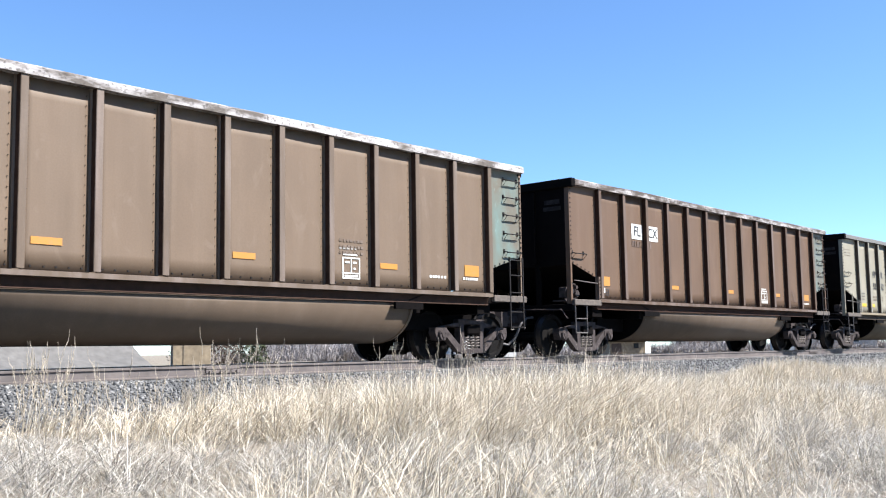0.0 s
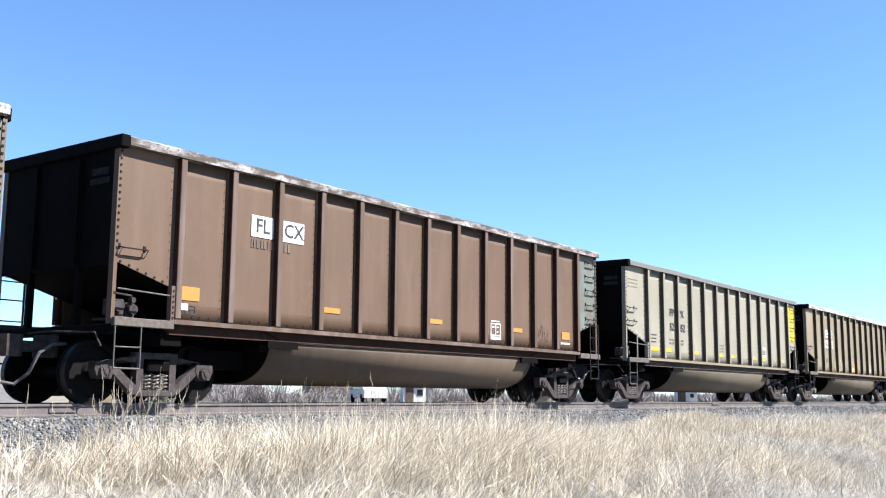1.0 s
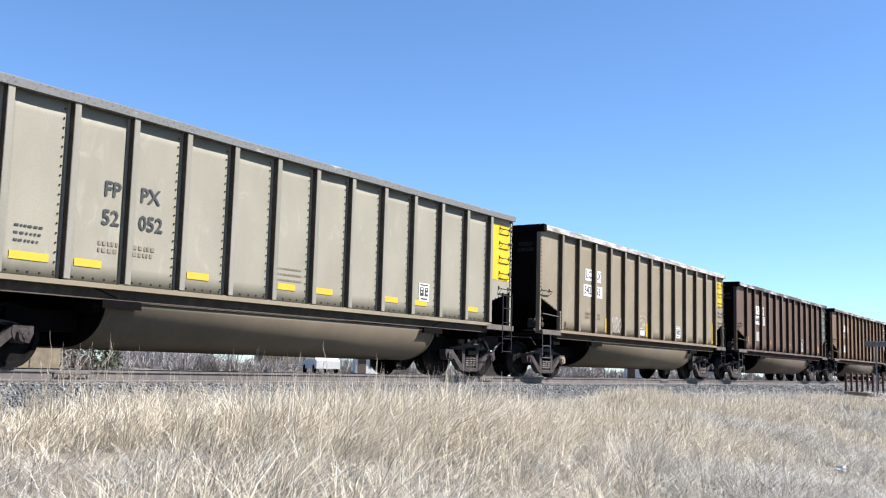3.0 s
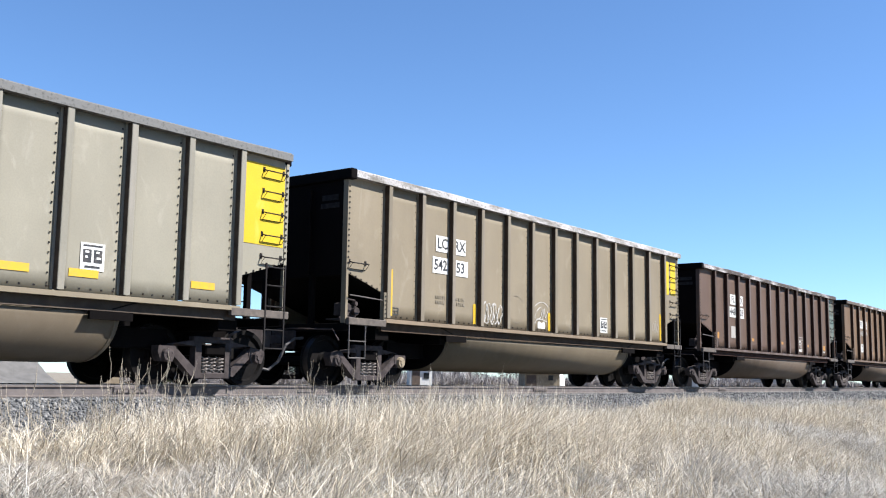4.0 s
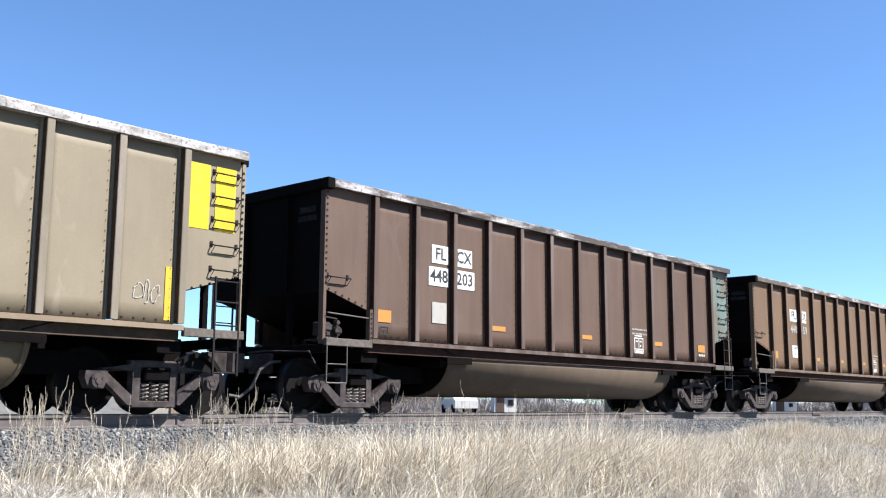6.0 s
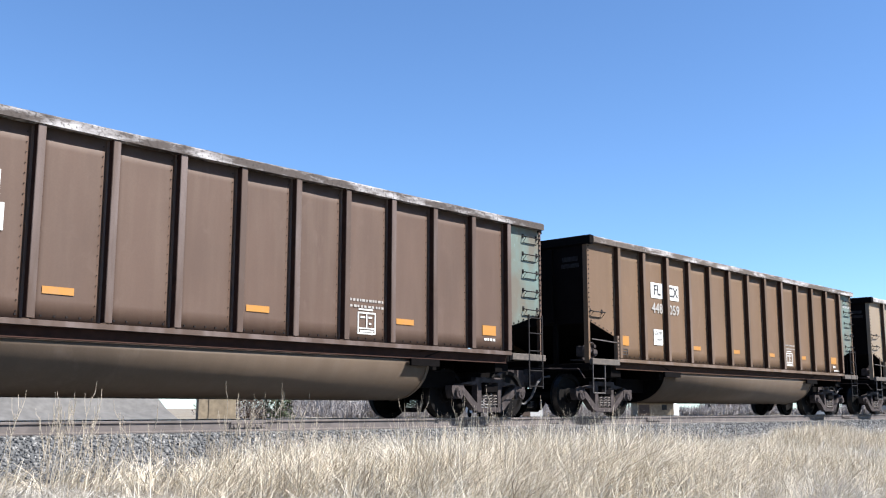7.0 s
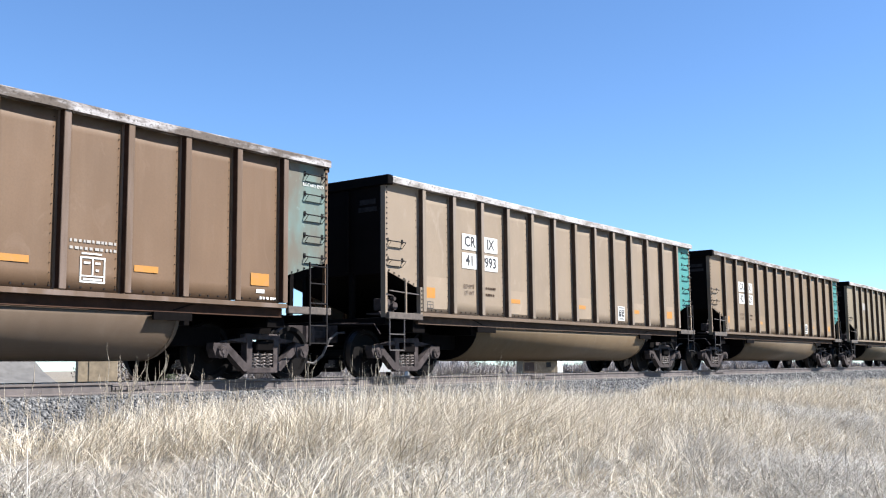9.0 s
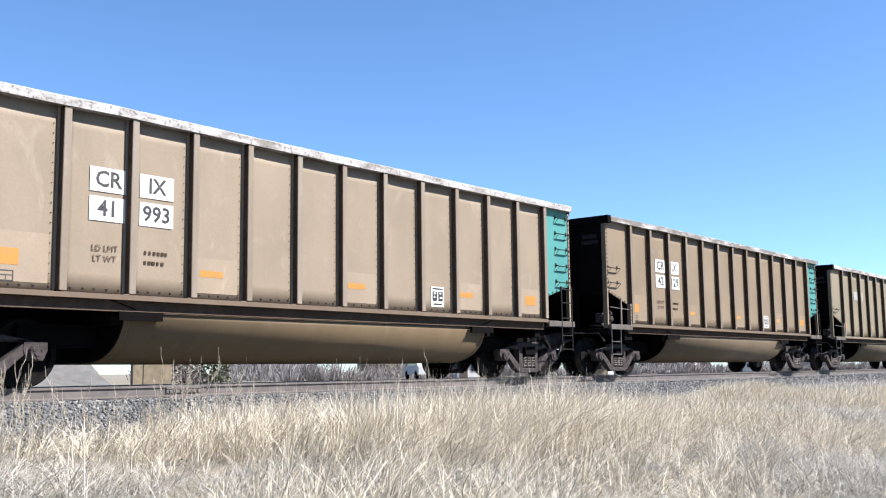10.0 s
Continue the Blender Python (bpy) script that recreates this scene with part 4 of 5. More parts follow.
    rest = [("clay", "end_yellow"), ("umber", "end_mint"), ("grey", None), ("khaki", "end_teal"), ("brown", None), ("clay", None), ("umber", None), ("tan", "end_teal"), ("brown", None), ("grey", None), ("umber", None), ("clay", None)]
    for k, (body, end) in enumerate(rest):
        c = gondola(7 + k, body, "weathered %s coal car with rows of ribs" % {"clay": "grey-brown", "umber": "dark umber", "grey": "pale grey", "khaki": "khaki", "brown": "dark brown", "tan": "tan"}[body], end)
        reflectors(c, "amber", [4, 7, 10])
        data_box(c, 9)
        plate(c, RIBS[2] - 0.5, RIBS[2] - 0.05, 2.65, 2.98, "dimwhite", "marking_plate")
        plate(c, RIBS[2] + 0.17, RIBS[2] + 0.6, 2.65, 2.98, "dimwhite", "marking_plate")


build_train()


# ---- beyond the track and along it ----
def limb(bm, p, d, length, r, depth, rng, spread=0.55, up=0.12):
    """A crooked tapering branch that forks into thinner ones."""
    pts = [p]
    k = 4
    q, dd = p.copy(), d.copy()
    for i in range(k):
        dd = (dd + Vector((rng.uniform(-0.18, 0.18), rng.uniform(-0.18, 0.18), rng.uniform(-0.06, 0.10) + up * 0.3))).normalized()
        q = q + dd * (length / k)
        pts.append(q.copy())
    rod(bm, pts, r, 5 if r > 0.03 else 3, 0.55)
    if depth == 0:
        return
    for i in range(rng.choice((3, 4))):
        at = pts[rng.choice((2, 3, 4))]
        nd = (dd + Vector((rng.uniform(-1, 1), rng.uniform(-1, 1), rng.uniform(-0.3, 0.7) + up)) * spread).normalized()
        limb(bm, at, nd, length * rng.uniform(0.55, 0.8), r * 0.55, depth - 1, rng, spread, up)


def bare_tree(x, y, height, seed, label="leafless grey tree with fine crooked twigs"):
    rng = random.Random(seed)
    t = tagged(new("bare_tree"), label, "tree")
    z = ground_z(x, y)
    t.matrix_basis = pose(x, y, z)
    bm = bmesh.new()
    rod(bm, [(0, 0, -0.2), (0.05, 0, height * 0.12), (-0.04, 0.05, height * 0.26)], height * 0.026, 9, 0.7)
    part("trunk", bm, "bark", t)
    bm = bmesh.new()
    for i in range(5):
        a = 2 * math.pi * (i + rng.random() * 0.6) / 5
        limb(bm, Vector((-0.03, 0.04, height * (0.22 + 0.01 * i))), Vector((math.cos(a) * 0.6, math.sin(a) * 0.6, 0.9)).normalized(), height * 0.34, height * 0.013, 4, rng)
    part("crown", bm, "twig", t)
    return t


def shrub(x, y, r, h, mat, label, seed, n=420):
    rng = random.Random(seed)
    s = tagged(new("shrub"), label, "shrub")
    s.matrix_basis = pose(x, y, ground_z(x, y))
    bm = bmesh.new()
    for i in range(6):
        a = rng.uniform(0, 6.28)
        limb(bm, Vector((0, 0, -0.05)), Vector((math.cos(a) * 0.7, math.sin(a) * 0.7, 0.8)).normalized(), h * 0.5, 0.025, 2, rng, 0.7)
    part("crown", bm, "twig", s)
    bm = bmesh.new()
    for i in range(n):
        a, u = rng.uniform(0, 6.28), rng.random() ** 0.4
        zz = rng.random()
        p = Vector((math.cos(a) * r * u * (1 - 0.4 * zz), math.sin(a) * r * u * (1 - 0.4 * zz), h * zz))
        k = rng.uniform(0.05, 0.14)
        q = [p + Vector((rng.uniform(-k, k), rng.uniform(-k, k), rng.uniform(-k, k))) for _ in range(4)]
        v = [bm.verts.new(c) for c in q]
        for f in ((0, 1, 2), (0, 2, 3), (0, 1, 3)):
            bm.faces.new([v[j] for j in f])
    part("foliage", bm, mat, s)


def house(x, y, w, d, h, turn, wall, roof_h, label, windows=2):
    """A small building with a gabled roof, a door and windows in its long side."""
    s = tagged(new("house"), label, "building")
    s.matrix_basis = pose(x, y, ground_z(x, y) - 0.05, 0, 0, turn)
    bm = bmesh.new()
    box(bm, 0, w, 0, d, 0, h)
    part("wall", bm, wall, s)
    bm = bmesh.new()
    e = 0.3
    prism(bm, [(-e, h), (d + e, h), (d / 2, h + roof_h)], "x", -e, w + e)
    part("roof", bm, "roof", s)
    for i in range(windows):
        cx = w * (i + 0.6) / (windows + 0.4) if w > 4 else w * 0.74
        if w <= 4:
            bm = bmesh.new()
            box(bm, cx - 0.22, cx + 0.22, -0.04, 0.02, 0.6, 1.05)
            part("window", bm, "glass", s)
            continue
        bm = bmesh.new()
        box(bm, cx - 0.5, cx + 0.5, -0.05, 0.02, 0.9, 2.0)
        wdw = part("window", bm, "whitewall", s)
        bm = bmesh.new()
        box(bm, cx - 0.42, cx + 0.42, -0.07, -0.05, 0.98, 1.92)
        part("pane", bm, "glass", wdw)
    bm = bmesh.new()
    box(bm, 0.15, min(1.05, w * 0.45), -0.04, 0.02, 0.02, min(2.05, h - 0.15))
    part("door", bm, "brownwall", s)


def parked_car(x, y, turn, mat, label):
    c = tagged(new("parked_car"), label, "car")
    c.matrix_basis = pose(x, y, ground_z(x, y), 0, 0, turn)
    bm = bmesh.new()
    prism(bm, [(-2.2, 0.35), (2.2, 0.35), (2.25, 0.75), (1.3, 0.95), (0.7, 1.45), (-1.2, 1.48), (-1.9, 1.0), (-2.25, 0.9)], "y", -0.85, 0.85)
    part("body", bm, mat, c)
    bm = bmesh.new()
    prism(bm, [(1.15, 0.98), (0.65, 1.38), (-1.1, 1.40), (-1.65, 1.0)], "y", -0.86, 0.86)
    part("window_band", bm, "glass", c)
    for wx in (-1.4, 1.4):
        for y0 in (-0.88, 0.7):
            bm = bmesh.new()
            disc(bm, (wx, 0.32), 0.32, y0, y0 + 0.18, 16)
            part("wheel", bm, "black", c)


def bank(x0, x1, y, h, label):
    """A low bank of pale dirt."""
    xs, ys = np.arange(x0, x1 + 0.1, 0.8), np.linspace(y - 6, y + 14, 14)
    vs, fs = [], []
    for q in ys:
        for p in xs:
            e = smooth(x0, x0 + 6, p) * (1 - smooth(x1 - 1.2, x1, p))
            z = h * smooth(y - 6, y - 1, q) * (1 - smooth(y + 6, y + 14, q)) * e
            vs.append((p, q, ground_z(p, q) - 0.06 + z + 0.25 * noise.noise((p * 0.5, q * 0.5, 1.0)) * (z > 0.05)))
    k = len(xs)
    for j in range(len(ys) - 1):
        for i in range(k - 1):
            fs.append((j * k + i, j * k + i + 1, (j + 1) * k + i + 1, (j + 1) * k + i))
    me = bpy.data.meshes.new("dirt_bank")
    me.from_pydata(vs, [], fs)
    me.materials.append(M["bank"])
    tagged(new("dirt_bank", me), label, "bank", kind="structure")


def utility_box(x, y):
    s = tagged(new("utility_shed"), "small tan metal shed with an ochre flat roof", "shed")
    s.matrix_basis = pose(x, y, ground_z(x, y) - 0.05, 0, 0, -30)
    bm = bmesh.new()
    box(bm, 0, 1.8, 0, 1.6, 0, 2.1, 0.02)
    part("wall", bm, "tanwall", s)
    bm = bmesh.new()
    box(bm, -0.15, 1.95, -0.15, 1.75, 2.1, 2.22, 0.02)
    part("roof", bm, "amberroof", s)
    bm = bmesh.new()
    box(bm, 0.5, 1.3, -0.03, 0.0, 0.05, 1.9)
    part("door", bm, "tanwall", s)


def dome_tank(x, y):
    s = tagged(new("storage_tank"), "white domed tank standing on dry ground", "tank")
    s.matrix_basis = pose(x, y, ground_z(x, y))
    bm = bmesh.new()
    prof = [(0.9, 0), (0.9, 0.6), (0.83, 0.95), (0.6, 1.25), (0.28, 1.4), (0.02, 1.43)]
    rings = [[bm.verts.new((r * math.cos(a * math.pi / 10), r * math.sin(a * math.pi / 10), z)) for a in range(20)] for r, z in prof]
    for a, b in zip(rings, rings[1:]):
        for j in range(20):
            bm.faces.new((a[j], a[(j + 1) % 20], b[(j + 1) % 20], b[j]))
    part("shell", bm, "whitewall", s)
    bm = bmesh.new()
    box(bm, -0.15, 0.15, -0.15, 0.15, 1.40, 1.5, 0.02)
    part("hatch", bm, "post", s)


def polar(deg, y):
    """The point on the line y that lies at that bearing from the track's run."""
    return y / math.tan(radians(deg))


bank(-30, 27.2, 46, 2.6, "pale grey dirt bank behind the track")
utility_box(polar(56.3, 42), 42)
shrub(polar(53.5, 43.5), 43.5, 0.9, 2.6, "brownwall", "dark leafless hedge bush", 3)
shrub(polar(52.0, 43.5), 43.5, 1.0, 2.2, "shrub", "dark green evergreen bush", 4, 700)
house(polar(50.5, 95), 95, 9, 7, 2.6, -20, "stucco", 1.8, "pale single-storey house with a shingle roof", 3)
parked_car(polar(47.0, 80), 80, 15, "whitewall", "white parked car on dry ground")
house(polar(43.5, 90), 90, 8, 7, 2.6, -35, "tanwall", 1.6, "tan single-storey house with a shingle roof", 2)
parked_car(polar(40.4, 48), 48, 55, "whitewall", "white parked car on dry ground")
house(polar(37.5, 92), 92, 7, 6, 2.5, -40, "whitewall", 1.6, "white single-storey house with a shingle roof", 2)
house(polar(31.9, 48), 48, 3.2, 2.5, 1.2, -45, "tanwall", 0.35, "low tan shed with a flat gabled roof", 1)
house(polar(38.4, 47.5), 47.5, 1.7, 1.5, 1.6, -42, "whitewall", 0.4, "small white shed with a low roof", 1)
house(polar(23.2, 48), 48, 2.4, 2.0, 1.5, -60, "whitewall", 0.5, "small white shed with a low roof", 1)
dome_tank(polar(30.2, 48), 48)
house(polar(27.6, 70), 70, 9, 6, 2.4, -45, "brownwall", 1.4, "brown wooden shed with a low roof", 1)
parked_car(polar(25.6, 60), 60, 40, "whitewall", "white parked car on dry ground")
house(polar(21.0, 60), 60, 9, 6, 2.4, -60, "stucco", 1.5, "pale single-storey house with a shingle roof", 2)
rng = random.Random(17)
for i in range(34):
    deg = rng.uniform(14, 66)
    yy = rng.uniform(55, 85)
    if deg > 56:
        continue
    shrub(polar(deg, yy), yy, rng.uniform(0.9, 1.8), rng.uniform(1.3, 2.4), "brush", "leafless grey-brown scrub bush", 100 + i, 260)
bare_tree(236, 21, 19.5, 5)


def fence():
    """Rust-red pickets of a culvert guard, running down from the track."""
    f = tagged(new("guard_fence"), "rust-red steel picket guard beside the track", "fence")
    a, b = Vector((50.5, 10.5)), Vector((60.4, 8.25))
    n = 17
    rng = random.Random(3)
    for i in range(n + 1):
        p = a.lerp(b, i / n)
        z = ground_z(p.x, p.y)
        top = 1.55 + 0.30 - 0.10 * i / n + rng.uniform(-0.03, 0.03)
        bm = bmesh.new()
        box(bm, p.x - 0.06, p.x + 0.06, p.y - 0.05, p.y + 0.05, z - 0.1, top, 0.01)
        part("picket", bm, "fence", f)
    for dz in (-0.35, -0.12):
        bm = bmesh.new()
        rod(bm, [(a.x, a.y + 0.06, 1.85 + dz), (b.x, b.y + 0.06, 1.75 + dz)], 0.035, 6)
        part("rail", bm, "fence", f)


fence()


def sign():
    s = tagged(new("track_sign"), "grey metal sign seen from behind on a thin post", "sign")
    x, y = 49.0, 8.86
    s.matrix_basis = pose(x, y, ground_z(x, y), 0, 0, -78)
    bm = bmesh.new()
    box(bm, -0.035, 0.035, -0.03, 0.03, -0.1, 2.55)
    part("post", bm, "post", s)
    bm = bmesh.new()
    box(bm, -0.45, 0.45, 0.04, 0.06, 2.28, 2.52, 0.006)
    part("plate", bm, "signgrey", s)


sign()


def culvert():
    s = tagged(new("culvert_head"), "dark concrete culvert headwall at the foot of the slope", "culvert")
    bm = bmesh.new()
    box(bm, 60.6, 63.6, 7.55, 8.05, -0.3, 1.06, 0.03)
    part("headwall", bm, "brownwall", s)
    bm = bmesh.new()
    box(bm, 60.5, 63.7, 7.5, 8.1, 1.06, 1.14, 0.02)
    part("coping", bm, "brownwall", s)


culvert()


def road():
    bm = bmesh.new()
    vs = []
    for x in np.arange(66, 74.1, 2):
        vs.append([bm.verts.new((x, y, ground_z(x, y) + 0.04)) for y in np.arange(-60, 9.4, 1.0)])
    for a, b in zip(vs, vs[1:]):
        for i in range(len(a) - 1):
            bm.faces.new((a[i], a[i + 1], b[i + 1], b[i]))
    tagged(new("road", mesh_from("road", bm, M["asphalt"])), "worn grey asphalt road leading to the track", "road", kind="structure")


road()


def timber(x, y, turn, length, label):
    bm = bmesh.new()
    box(bm, -length / 2, length / 2, -0.1, 0.1, 0, 0.16, 0.02)
    ob = tagged(new("old_timber", mesh_from("old_timber", bm, M["plank"])), label, "timber")
    ob.matrix_basis = pose(x, y, ground_z(x, y) + 0.03, 0, 0, turn)


timber(47.5, 9.4, 30, 3.0, "bleached old timber lying in the dry grass")
timber(52.0, 6.2, -20, 3.5, "bleached old timber lying in the dry grass")


def litter(x, y):
    """A crumpled white bag caught on the grass."""
    rng = random.Random(31)
    bm = bmesh.new()
    bmesh.ops.create_icosphere(bm, subdivisions=2, radius=0.09)
    for v in bm.verts:
        v.co *= rng.uniform(0.6, 1.2)
        v.co.z *= 0.6
    ob = tagged(new("plastic_bag", mesh_from("plastic_bag", bm, M["whitewall"])), "crumpled white plastic bag caught on the grass", "litter")
    ob.matrix_basis = pose(x, y, ground_z(x, y) + 0.07)


litter(15.9, 3.4)


# ---- weeds, grass and stones ----
def weed(x, y, h, seed):
    """A dry forked stalk."""
    rng = random.Random(seed)
    w = tagged(new("dry_weed"), "tall dry forked weed stalk", "weed", "dry weeds by the ballast")
    w.matrix_basis = pose(x, y, ground_z(x, y) - 0.03)
    bm = bmesh.new()
    for s in range(rng.choice((3, 4, 5))):
        lean = Vector((rng.uniform(-0.35, 0.35), rng.uniform(-0.2, 0.2), 1)).normalized()
        foot = Vector((rng.uniform(-0.10, 0.10), rng.uniform(-0.06, 0.06), 0))
        hh = h * rng.uniform(0.55, 1.05)
        bend = rng.uniform(-0.12, 0.12)
        pts = [foot + lean * (hh * i / 6) + Vector((bend * (i / 6) ** 2 + rng.uniform(-0.012, 0.012), rng.uniform(-0.012, 0.012), 0)) for i in range(7)]
        rod(bm, pts, 0.0043, 4, 0.5)
        for i in (2, 3, 3, 4, 4, 5, 5, 6):
            d = (lean + Vector((rng.uniform(-0.6, 0.6), rng.uniform(-0.4, 0.4), 0.2))).normalized()
            ll = rng.uniform(0.06, 0.22) * h / 0.8
            rod(bm, [pts[i], pts[i] + d * ll * 0.5, pts[i] + (d + Vector((0, 0, 0.7))).normalized() * ll], 0.003, 3, 0.6)
    part("stalk", bm, "stalk", w)


for i, (deg, yy, h) in enumerate(((64.0, 9.9, 0.75), (62.2, 9.9, 0.9), (59.6, 9.8, 0.85), (57.2, 9.9, 0.6), (53.0, 9.7, 1.10), (52.4, 9.6, 1.0), (50.2, 9.8, 0.7), (66.5, 9.8, 0.8), (69.0, 9.8, 0.8), (47.5, 9.8, 0.75), (44.2, 9.7, 0.85), (42.0, 9.8, 0.9), (39.5, 9.8, 0.7), (36.5, 9.7, 0.8), (33.5, 9.8, 0.75), (72.0, 9.8, 0.7), (55.0, 9.8, 0.7), (61.0, 9.7, 0.7))):
    weed(polar(deg, yy), yy, h, 50 + i)


rng = random.Random(77)
for i in range(26):
    yy = rng.uniform(9.5, 10.1)
    weed(polar(rng.uniform(36, 72), yy), yy, rng.uniform(0.45, 0.95), 200 + i)


def blades(name, label, count, place, height, width, mat, seed, clump=7, lean=0.5, sway=1.3, stray=1.1):
    """Thin bent blades in tufts, all in one mesh: three segments each, tapering to a point."""
    rs = np.random.RandomState(seed)
    tufts = max(1, count // clump)
    tx, ty, th = place(rs, tufts)
    x = np.repeat(tx, clump) + rs.normal(0, 0.06, tufts * clump)
    y = np.repeat(ty, clump) + rs.normal(0, 0.06, tufts * clump)
    h = np.repeat(th, clump) * rs.uniform(0.45, 1.1, tufts * clump) * height
    n = len(x)
    z = np.array([ground_z(float(a), float(b)) for a, b in zip(tx, ty)]).repeat(clump) - 0.02
    la = np.repeat(rs.normal(-0.35, sway, tufts), clump) + rs.normal(0, stray, n)
    lk = np.abs(np.repeat(rs.normal(lean, 0.25, tufts), clump) + rs.normal(0, 0.34, n))
    dx, dy = np.cos(la) * lk, np.sin(la) * lk
    wa = rs.uniform(0, np.pi, n)
    w = width * rs.uniform(0.6, 1.3, n) * np.maximum(1.0, np.hypot(x, y) / 16.0)
    wx, wy = np.cos(wa) * w / 2, np.sin(wa) * w / 2
    co = np.zeros((n, 7, 3))
    for k, u in enumerate((0.0, 0.4, 0.75)):
        cx, cy = x + dx * h * u ** 1.35, y + dy * h * u ** 1.35
        cz = z + h * (u - 0.36 * lk * u * u)
        s = (1.0, 0.85, 0.55)[k]
        co[:, 2 * k] = np.stack([cx - wx * s, cy - wy * s, cz], 1)
        co[:, 2 * k + 1] = np.stack([cx + wx * s, cy + wy * s, cz], 1)
    # the tips hang over where a blade leans far
    co[:, 6] = np.stack([x + dx * h, y + dy * h, z + h * (1 - 0.42 * lk)], 1)
    base = np.arange(n) * 7
    quads = np.stack([base, base + 1, base + 3, base + 2, base + 2, base + 3, base + 5, base + 4], 1).reshape(-1, 4)
    tris = np.stack([base + 4, base + 5, base + 6], 1)
    me = bpy.data.meshes.new(name)
    me.vertices.add(n * 7)
    me.vertices.foreach_set("co", co.ravel())
    loops = np.concatenate([quads.ravel(), tris.ravel()])
    me.loops.add(len(loops))
    me.loops.foreach_set("vertex_index", loops)
    starts = np.concatenate([np.arange(len(quads)) * 4, len(quads) * 4 + np.arange(len(tris)) * 3])
    me.polygons.add(len(starts))
    me.polygons.foreach_set("loop_start", starts)
    me.update(calc_edges=True)
    me.validate()
    me.materials.append(M[mat])
    tagged(new(name, me), label, "grass", kind="stuff")


def tall_band(rs, n):
    """Tall straw along the foot of the ballast, thick in some stretches and thin in others."""
    x = rs.uniform(1.5, 34, n * 3)
    y = 10.1 - np.abs(rs.normal(0, 2.2, n * 3))
    y = y - 1.1 * np.clip((x - 12.5) / 4, 0, 1)
    v = np.array([noise.noise((a * 0.22, b * 0.5, 2.0)) for a, b in zip(x, y)])
    thin = np.clip((x / y - 0.62) / 0.4, 0.07, 1.0)
    keep = (rs.uniform(-0.45, 0.35, n * 3) < v) & (rs.uniform(0, 1, n * 3) < thin)
    x, y, v = x[keep][:n], y[keep][:n], v[keep][:n]
    return pad(rs, x, y, np.clip(0.88 + 0.8 * v, 0.35, 1.35) * np.clip((x / y - 0.3) / 0.7, 0.5, 1.0) * (1 - 0.45 * np.clip((x - 12.5) / 4, 0, 1)), n)


def pad(rs, x, y, h, n):
    i = rs.randint(0, len(x), n)
    i[:len(x)] = np.arange(len(x))
    return x[i], y[i], h[i]


def field(rs, n):
    x, y = 0.5 + 31.5 * rs.uniform(0, 1, n * 2) ** 1.2, rs.uniform(-0.8, 9.7, n * 2)
    v = np.array([noise.noise((a * 0.3, b * 0.3, 9.0)) for a, b in zip(x, y)])
    keep = (np.hypot(x, y) > 4.2) & (x > 0.28 * y) & (rs.uniform(-1.7, 0.3, n * 2) < v - 0.75 * np.clip((x / np.maximum(y, 0.1) - 1.3) / 0.8, 0, 1) * (np.abs(v) < 0.22)) & ((x / np.maximum(y, 0.1) > 0.85) | (rs.uniform(0, 1, n * 2) < 0.65))
    x, y, v = x[keep][:n], y[keep][:n], v[keep][:n]
    return pad(rs, x, y, np.clip(0.8 + 0.7 * v, 0.3, 1.4) * (0.72 + 0.28 * np.clip((y - 2) / 5, 0, 1)) * np.where((x / y < 0.95) & (y > 7.6), 0.36, 1.0), n)


def far_field(rs, n):
    x = 30 + 75 * rs.uniform(0, 1, n * 2) ** 1.4
    y = rs.uniform(-3, 9.4, n * 2)
    v = np.array([noise.noise((a * 0.15, b * 0.3, 5.0)) for a, b in zip(x, y)])
    keep = (rs.uniform(-0.6, 0.4, n * 2) < v) & ~((x > 64) & (x < 75))
    x, y, v = x[keep][:n], y[keep][:n], v[keep][:n]
    return pad(rs, x, y, np.clip(0.8 + 0.5 * v, 0.3, 1.2), n)


def far_scrub(rs, n):
    deg = rs.uniform(11, 55.5, n)
    y = rs.uniform(51, 60, n)
    x = y / np.tan(np.radians(deg))
    v = np.array([noise.noise((a * 0.13, 0.0, 4.0)) for a in x])
    return x, y, np.clip(0.52 + 1.0 * v, 0.06, 1.1)


blades("far_scrub", "grey-brown leafless scrub beyond the track", 27000, far_scrub, 2.2, 0.012, "scrub", 12, 12, 0.5)
blades("tall_dry_grass", "tall pale straw-coloured dry grass along the slope", 150000, tall_band, 0.84, 0.0074, "straw", 1, 18, 0.78, 1.5, 0.45)
blades("tall_grass_stalks", "sparse tall straw stalks above the dry grass", 4600, tall_band, 0.94, 0.0058, "straw", 21, 3, 0.32, 1.6, 0.6)
blades("matted_dry_grass", "matted greyish dead grass on the slope", 220000, field, 0.60, 0.0062, "thatch", 2, 11, 1.15, 1.7, 0.8)
def round_about(rs, n):
    x, y = rs.uniform(-16, 30, n), rs.uniform(-14, 9.5, n)
    keep = (np.hypot(x, y) > 1.2) & ((y < -0.5) | (x < 0.3 * y) | (np.hypot(x, y) < 4.6))
    x, y = x[keep], y[keep]
    return pad(rs, x, y, rs.uniform(0.2, 0.6, len(x)), n)


blades("short_dry_grass", "short trampled dry grass on open ground", 24000, round_about, 0.36, 0.008, "thatch", 5, 12, 1.1)
blades("far_dry_grass", "pale dry grass on the slope by the road", 70000, far_field, 0.45, 0.010, "thatch", 3, 10, 0.7)


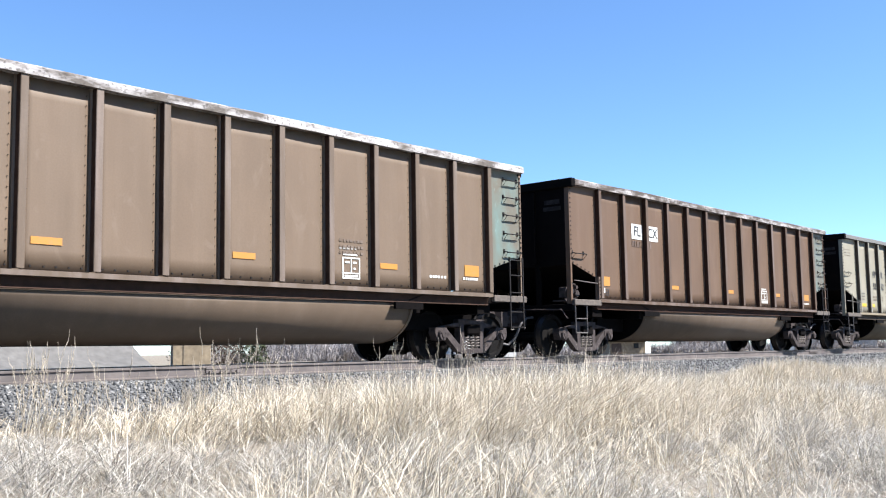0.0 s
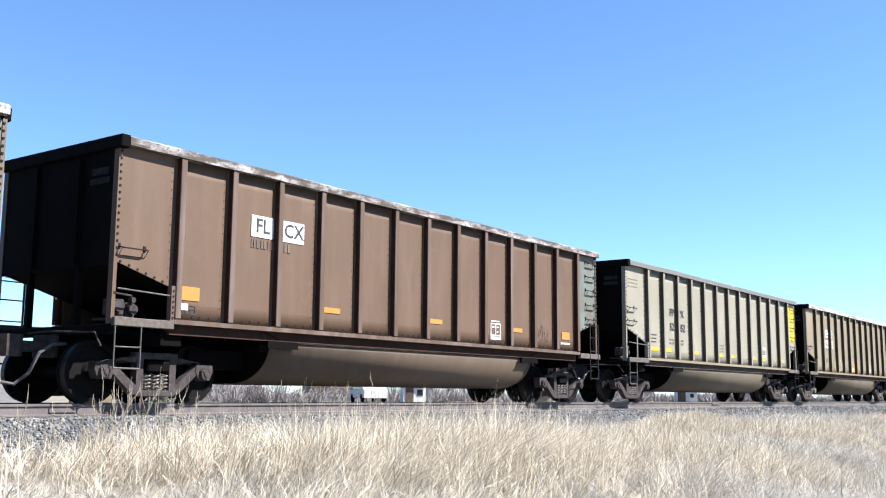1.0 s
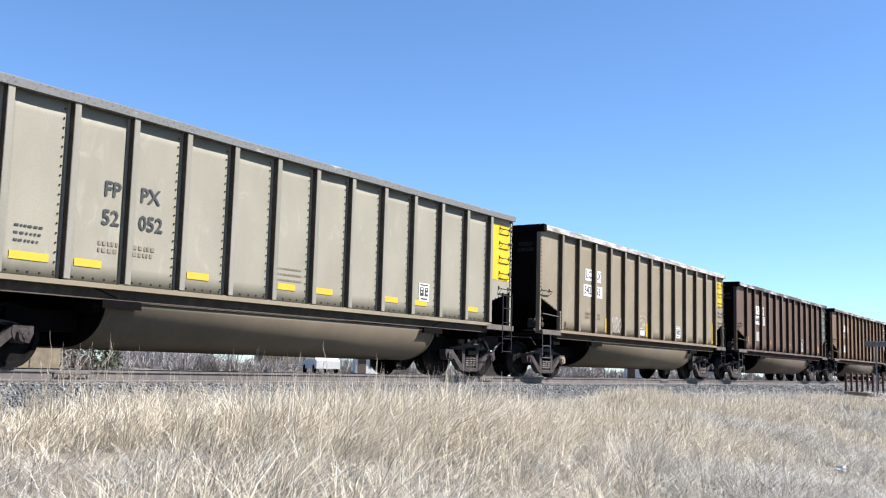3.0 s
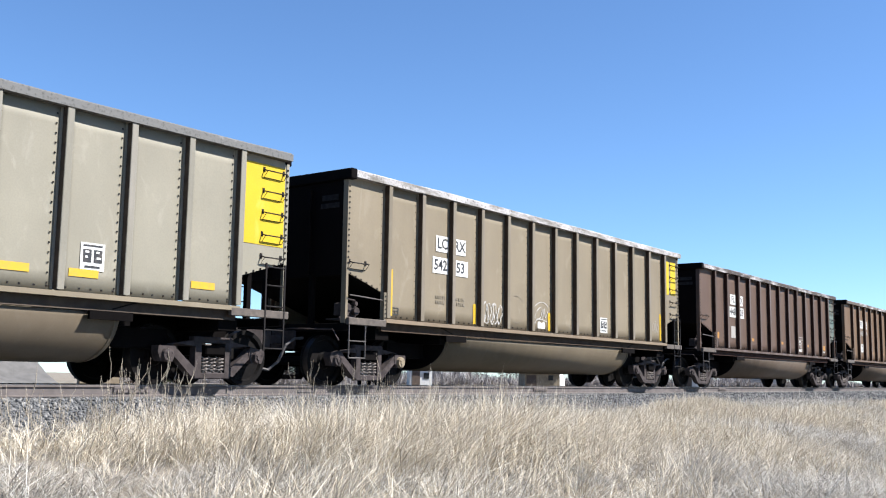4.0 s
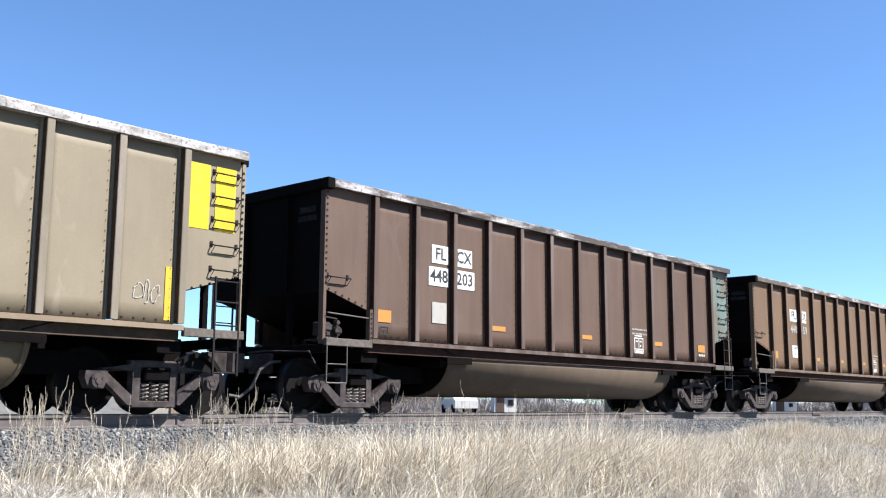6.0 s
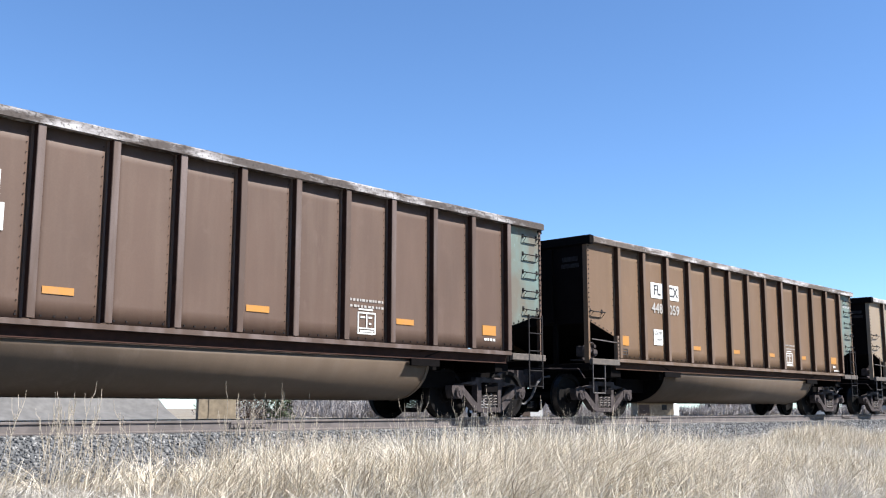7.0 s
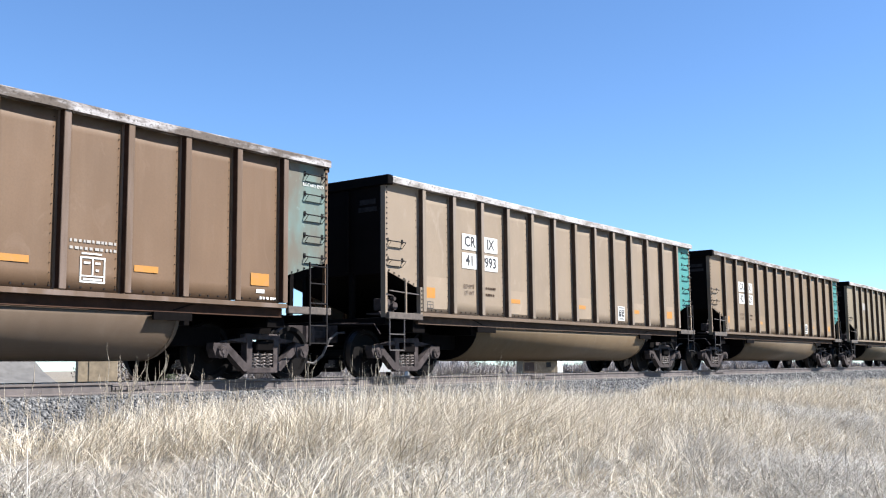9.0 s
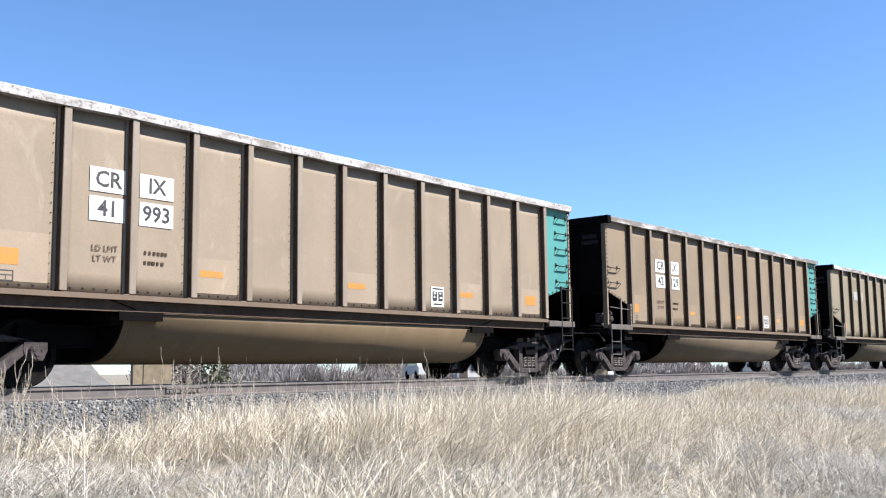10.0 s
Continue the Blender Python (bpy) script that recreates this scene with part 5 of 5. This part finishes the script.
def stones():
    """Crushed stone on the shoulder of the bed."""
    rs = np.random.RandomState(6)
    bm = bmesh.new()
    bmesh.ops.create_icosphere(bm, subdivisions=1, radius=1.0)
    base = np.array([v.co[:] for v in bm.verts])
    tri = np.array([[v.index for v in f.verts] for f in bm.faces])
    bm.free()
    n = 40000
    x = np.where(rs.uniform(0, 1, n) < 0.62, rs.uniform(1, 22, n), 22 + 50 * rs.uniform(0, 1, n) ** 1.3)
    u = rs.uniform(0, 1, n)
    y = 9.2 + 3.25 * u ** 0.9
    z = np.where(y < 11.75, 0.56 + (BED - 0.56) * (y - 9.0) / 2.75, BED)
    r = rs.uniform(0.011, 0.030, n) * np.maximum(1, x / 26)
    co = base[None] * (1 + rs.uniform(-0.32, 0.32, (n, len(base), 1)))
    co = co * r[:, None, None] * rs.uniform(0.7, 1.2, (n, 1, 3))
    a = rs.uniform(0, 6.28, n)
    ca, sa = np.cos(a)[:, None], np.sin(a)[:, None]
    px, py = co[:, :, 0] * ca - co[:, :, 1] * sa, co[:, :, 0] * sa + co[:, :, 1] * ca
    co = np.stack([px + x[:, None], py + y[:, None], co[:, :, 2] + (z + 0.35 * r)[:, None]], 2)
    fs = (tri[None] + (np.arange(n) * len(base))[:, None, None]).reshape(-1, 3)
    me = bpy.data.meshes.new("ballast_stones")
    me.vertices.add(n * len(base))
    me.vertices.foreach_set("co", co.ravel())
    me.loops.add(fs.size)
    me.loops.foreach_set("vertex_index", fs.ravel())
    me.polygons.add(len(fs))
    me.polygons.foreach_set("loop_start", np.arange(len(fs)) * 3)
    me.update(calc_edges=True)
    me.materials.append(M["ballast"])
    tagged(new("ballast_stones", me), "loose grey crushed stones on the shoulder", "ballast", kind="stuff")


stones()


# ---- what moves ----
def motions():
    times = [0.5 * i for i in range(21)]
    for car, x in CARS:
        walk(car, [(t, pose(train_x(t) + x, TRACK_Y, RAIL)) for t in times])
    spin = [(i / 15, pose(0, 0, 0, 0, math.degrees((train_x(i / 15) - train_x(0)) / WHEEL_R), 0)) for i in range(151)]
    for w, dx in WHEELS:
        walk(w, [(t, Matrix.Translation((dx, 0, WHEEL_R)) @ m) for t, m in spin])


motions()
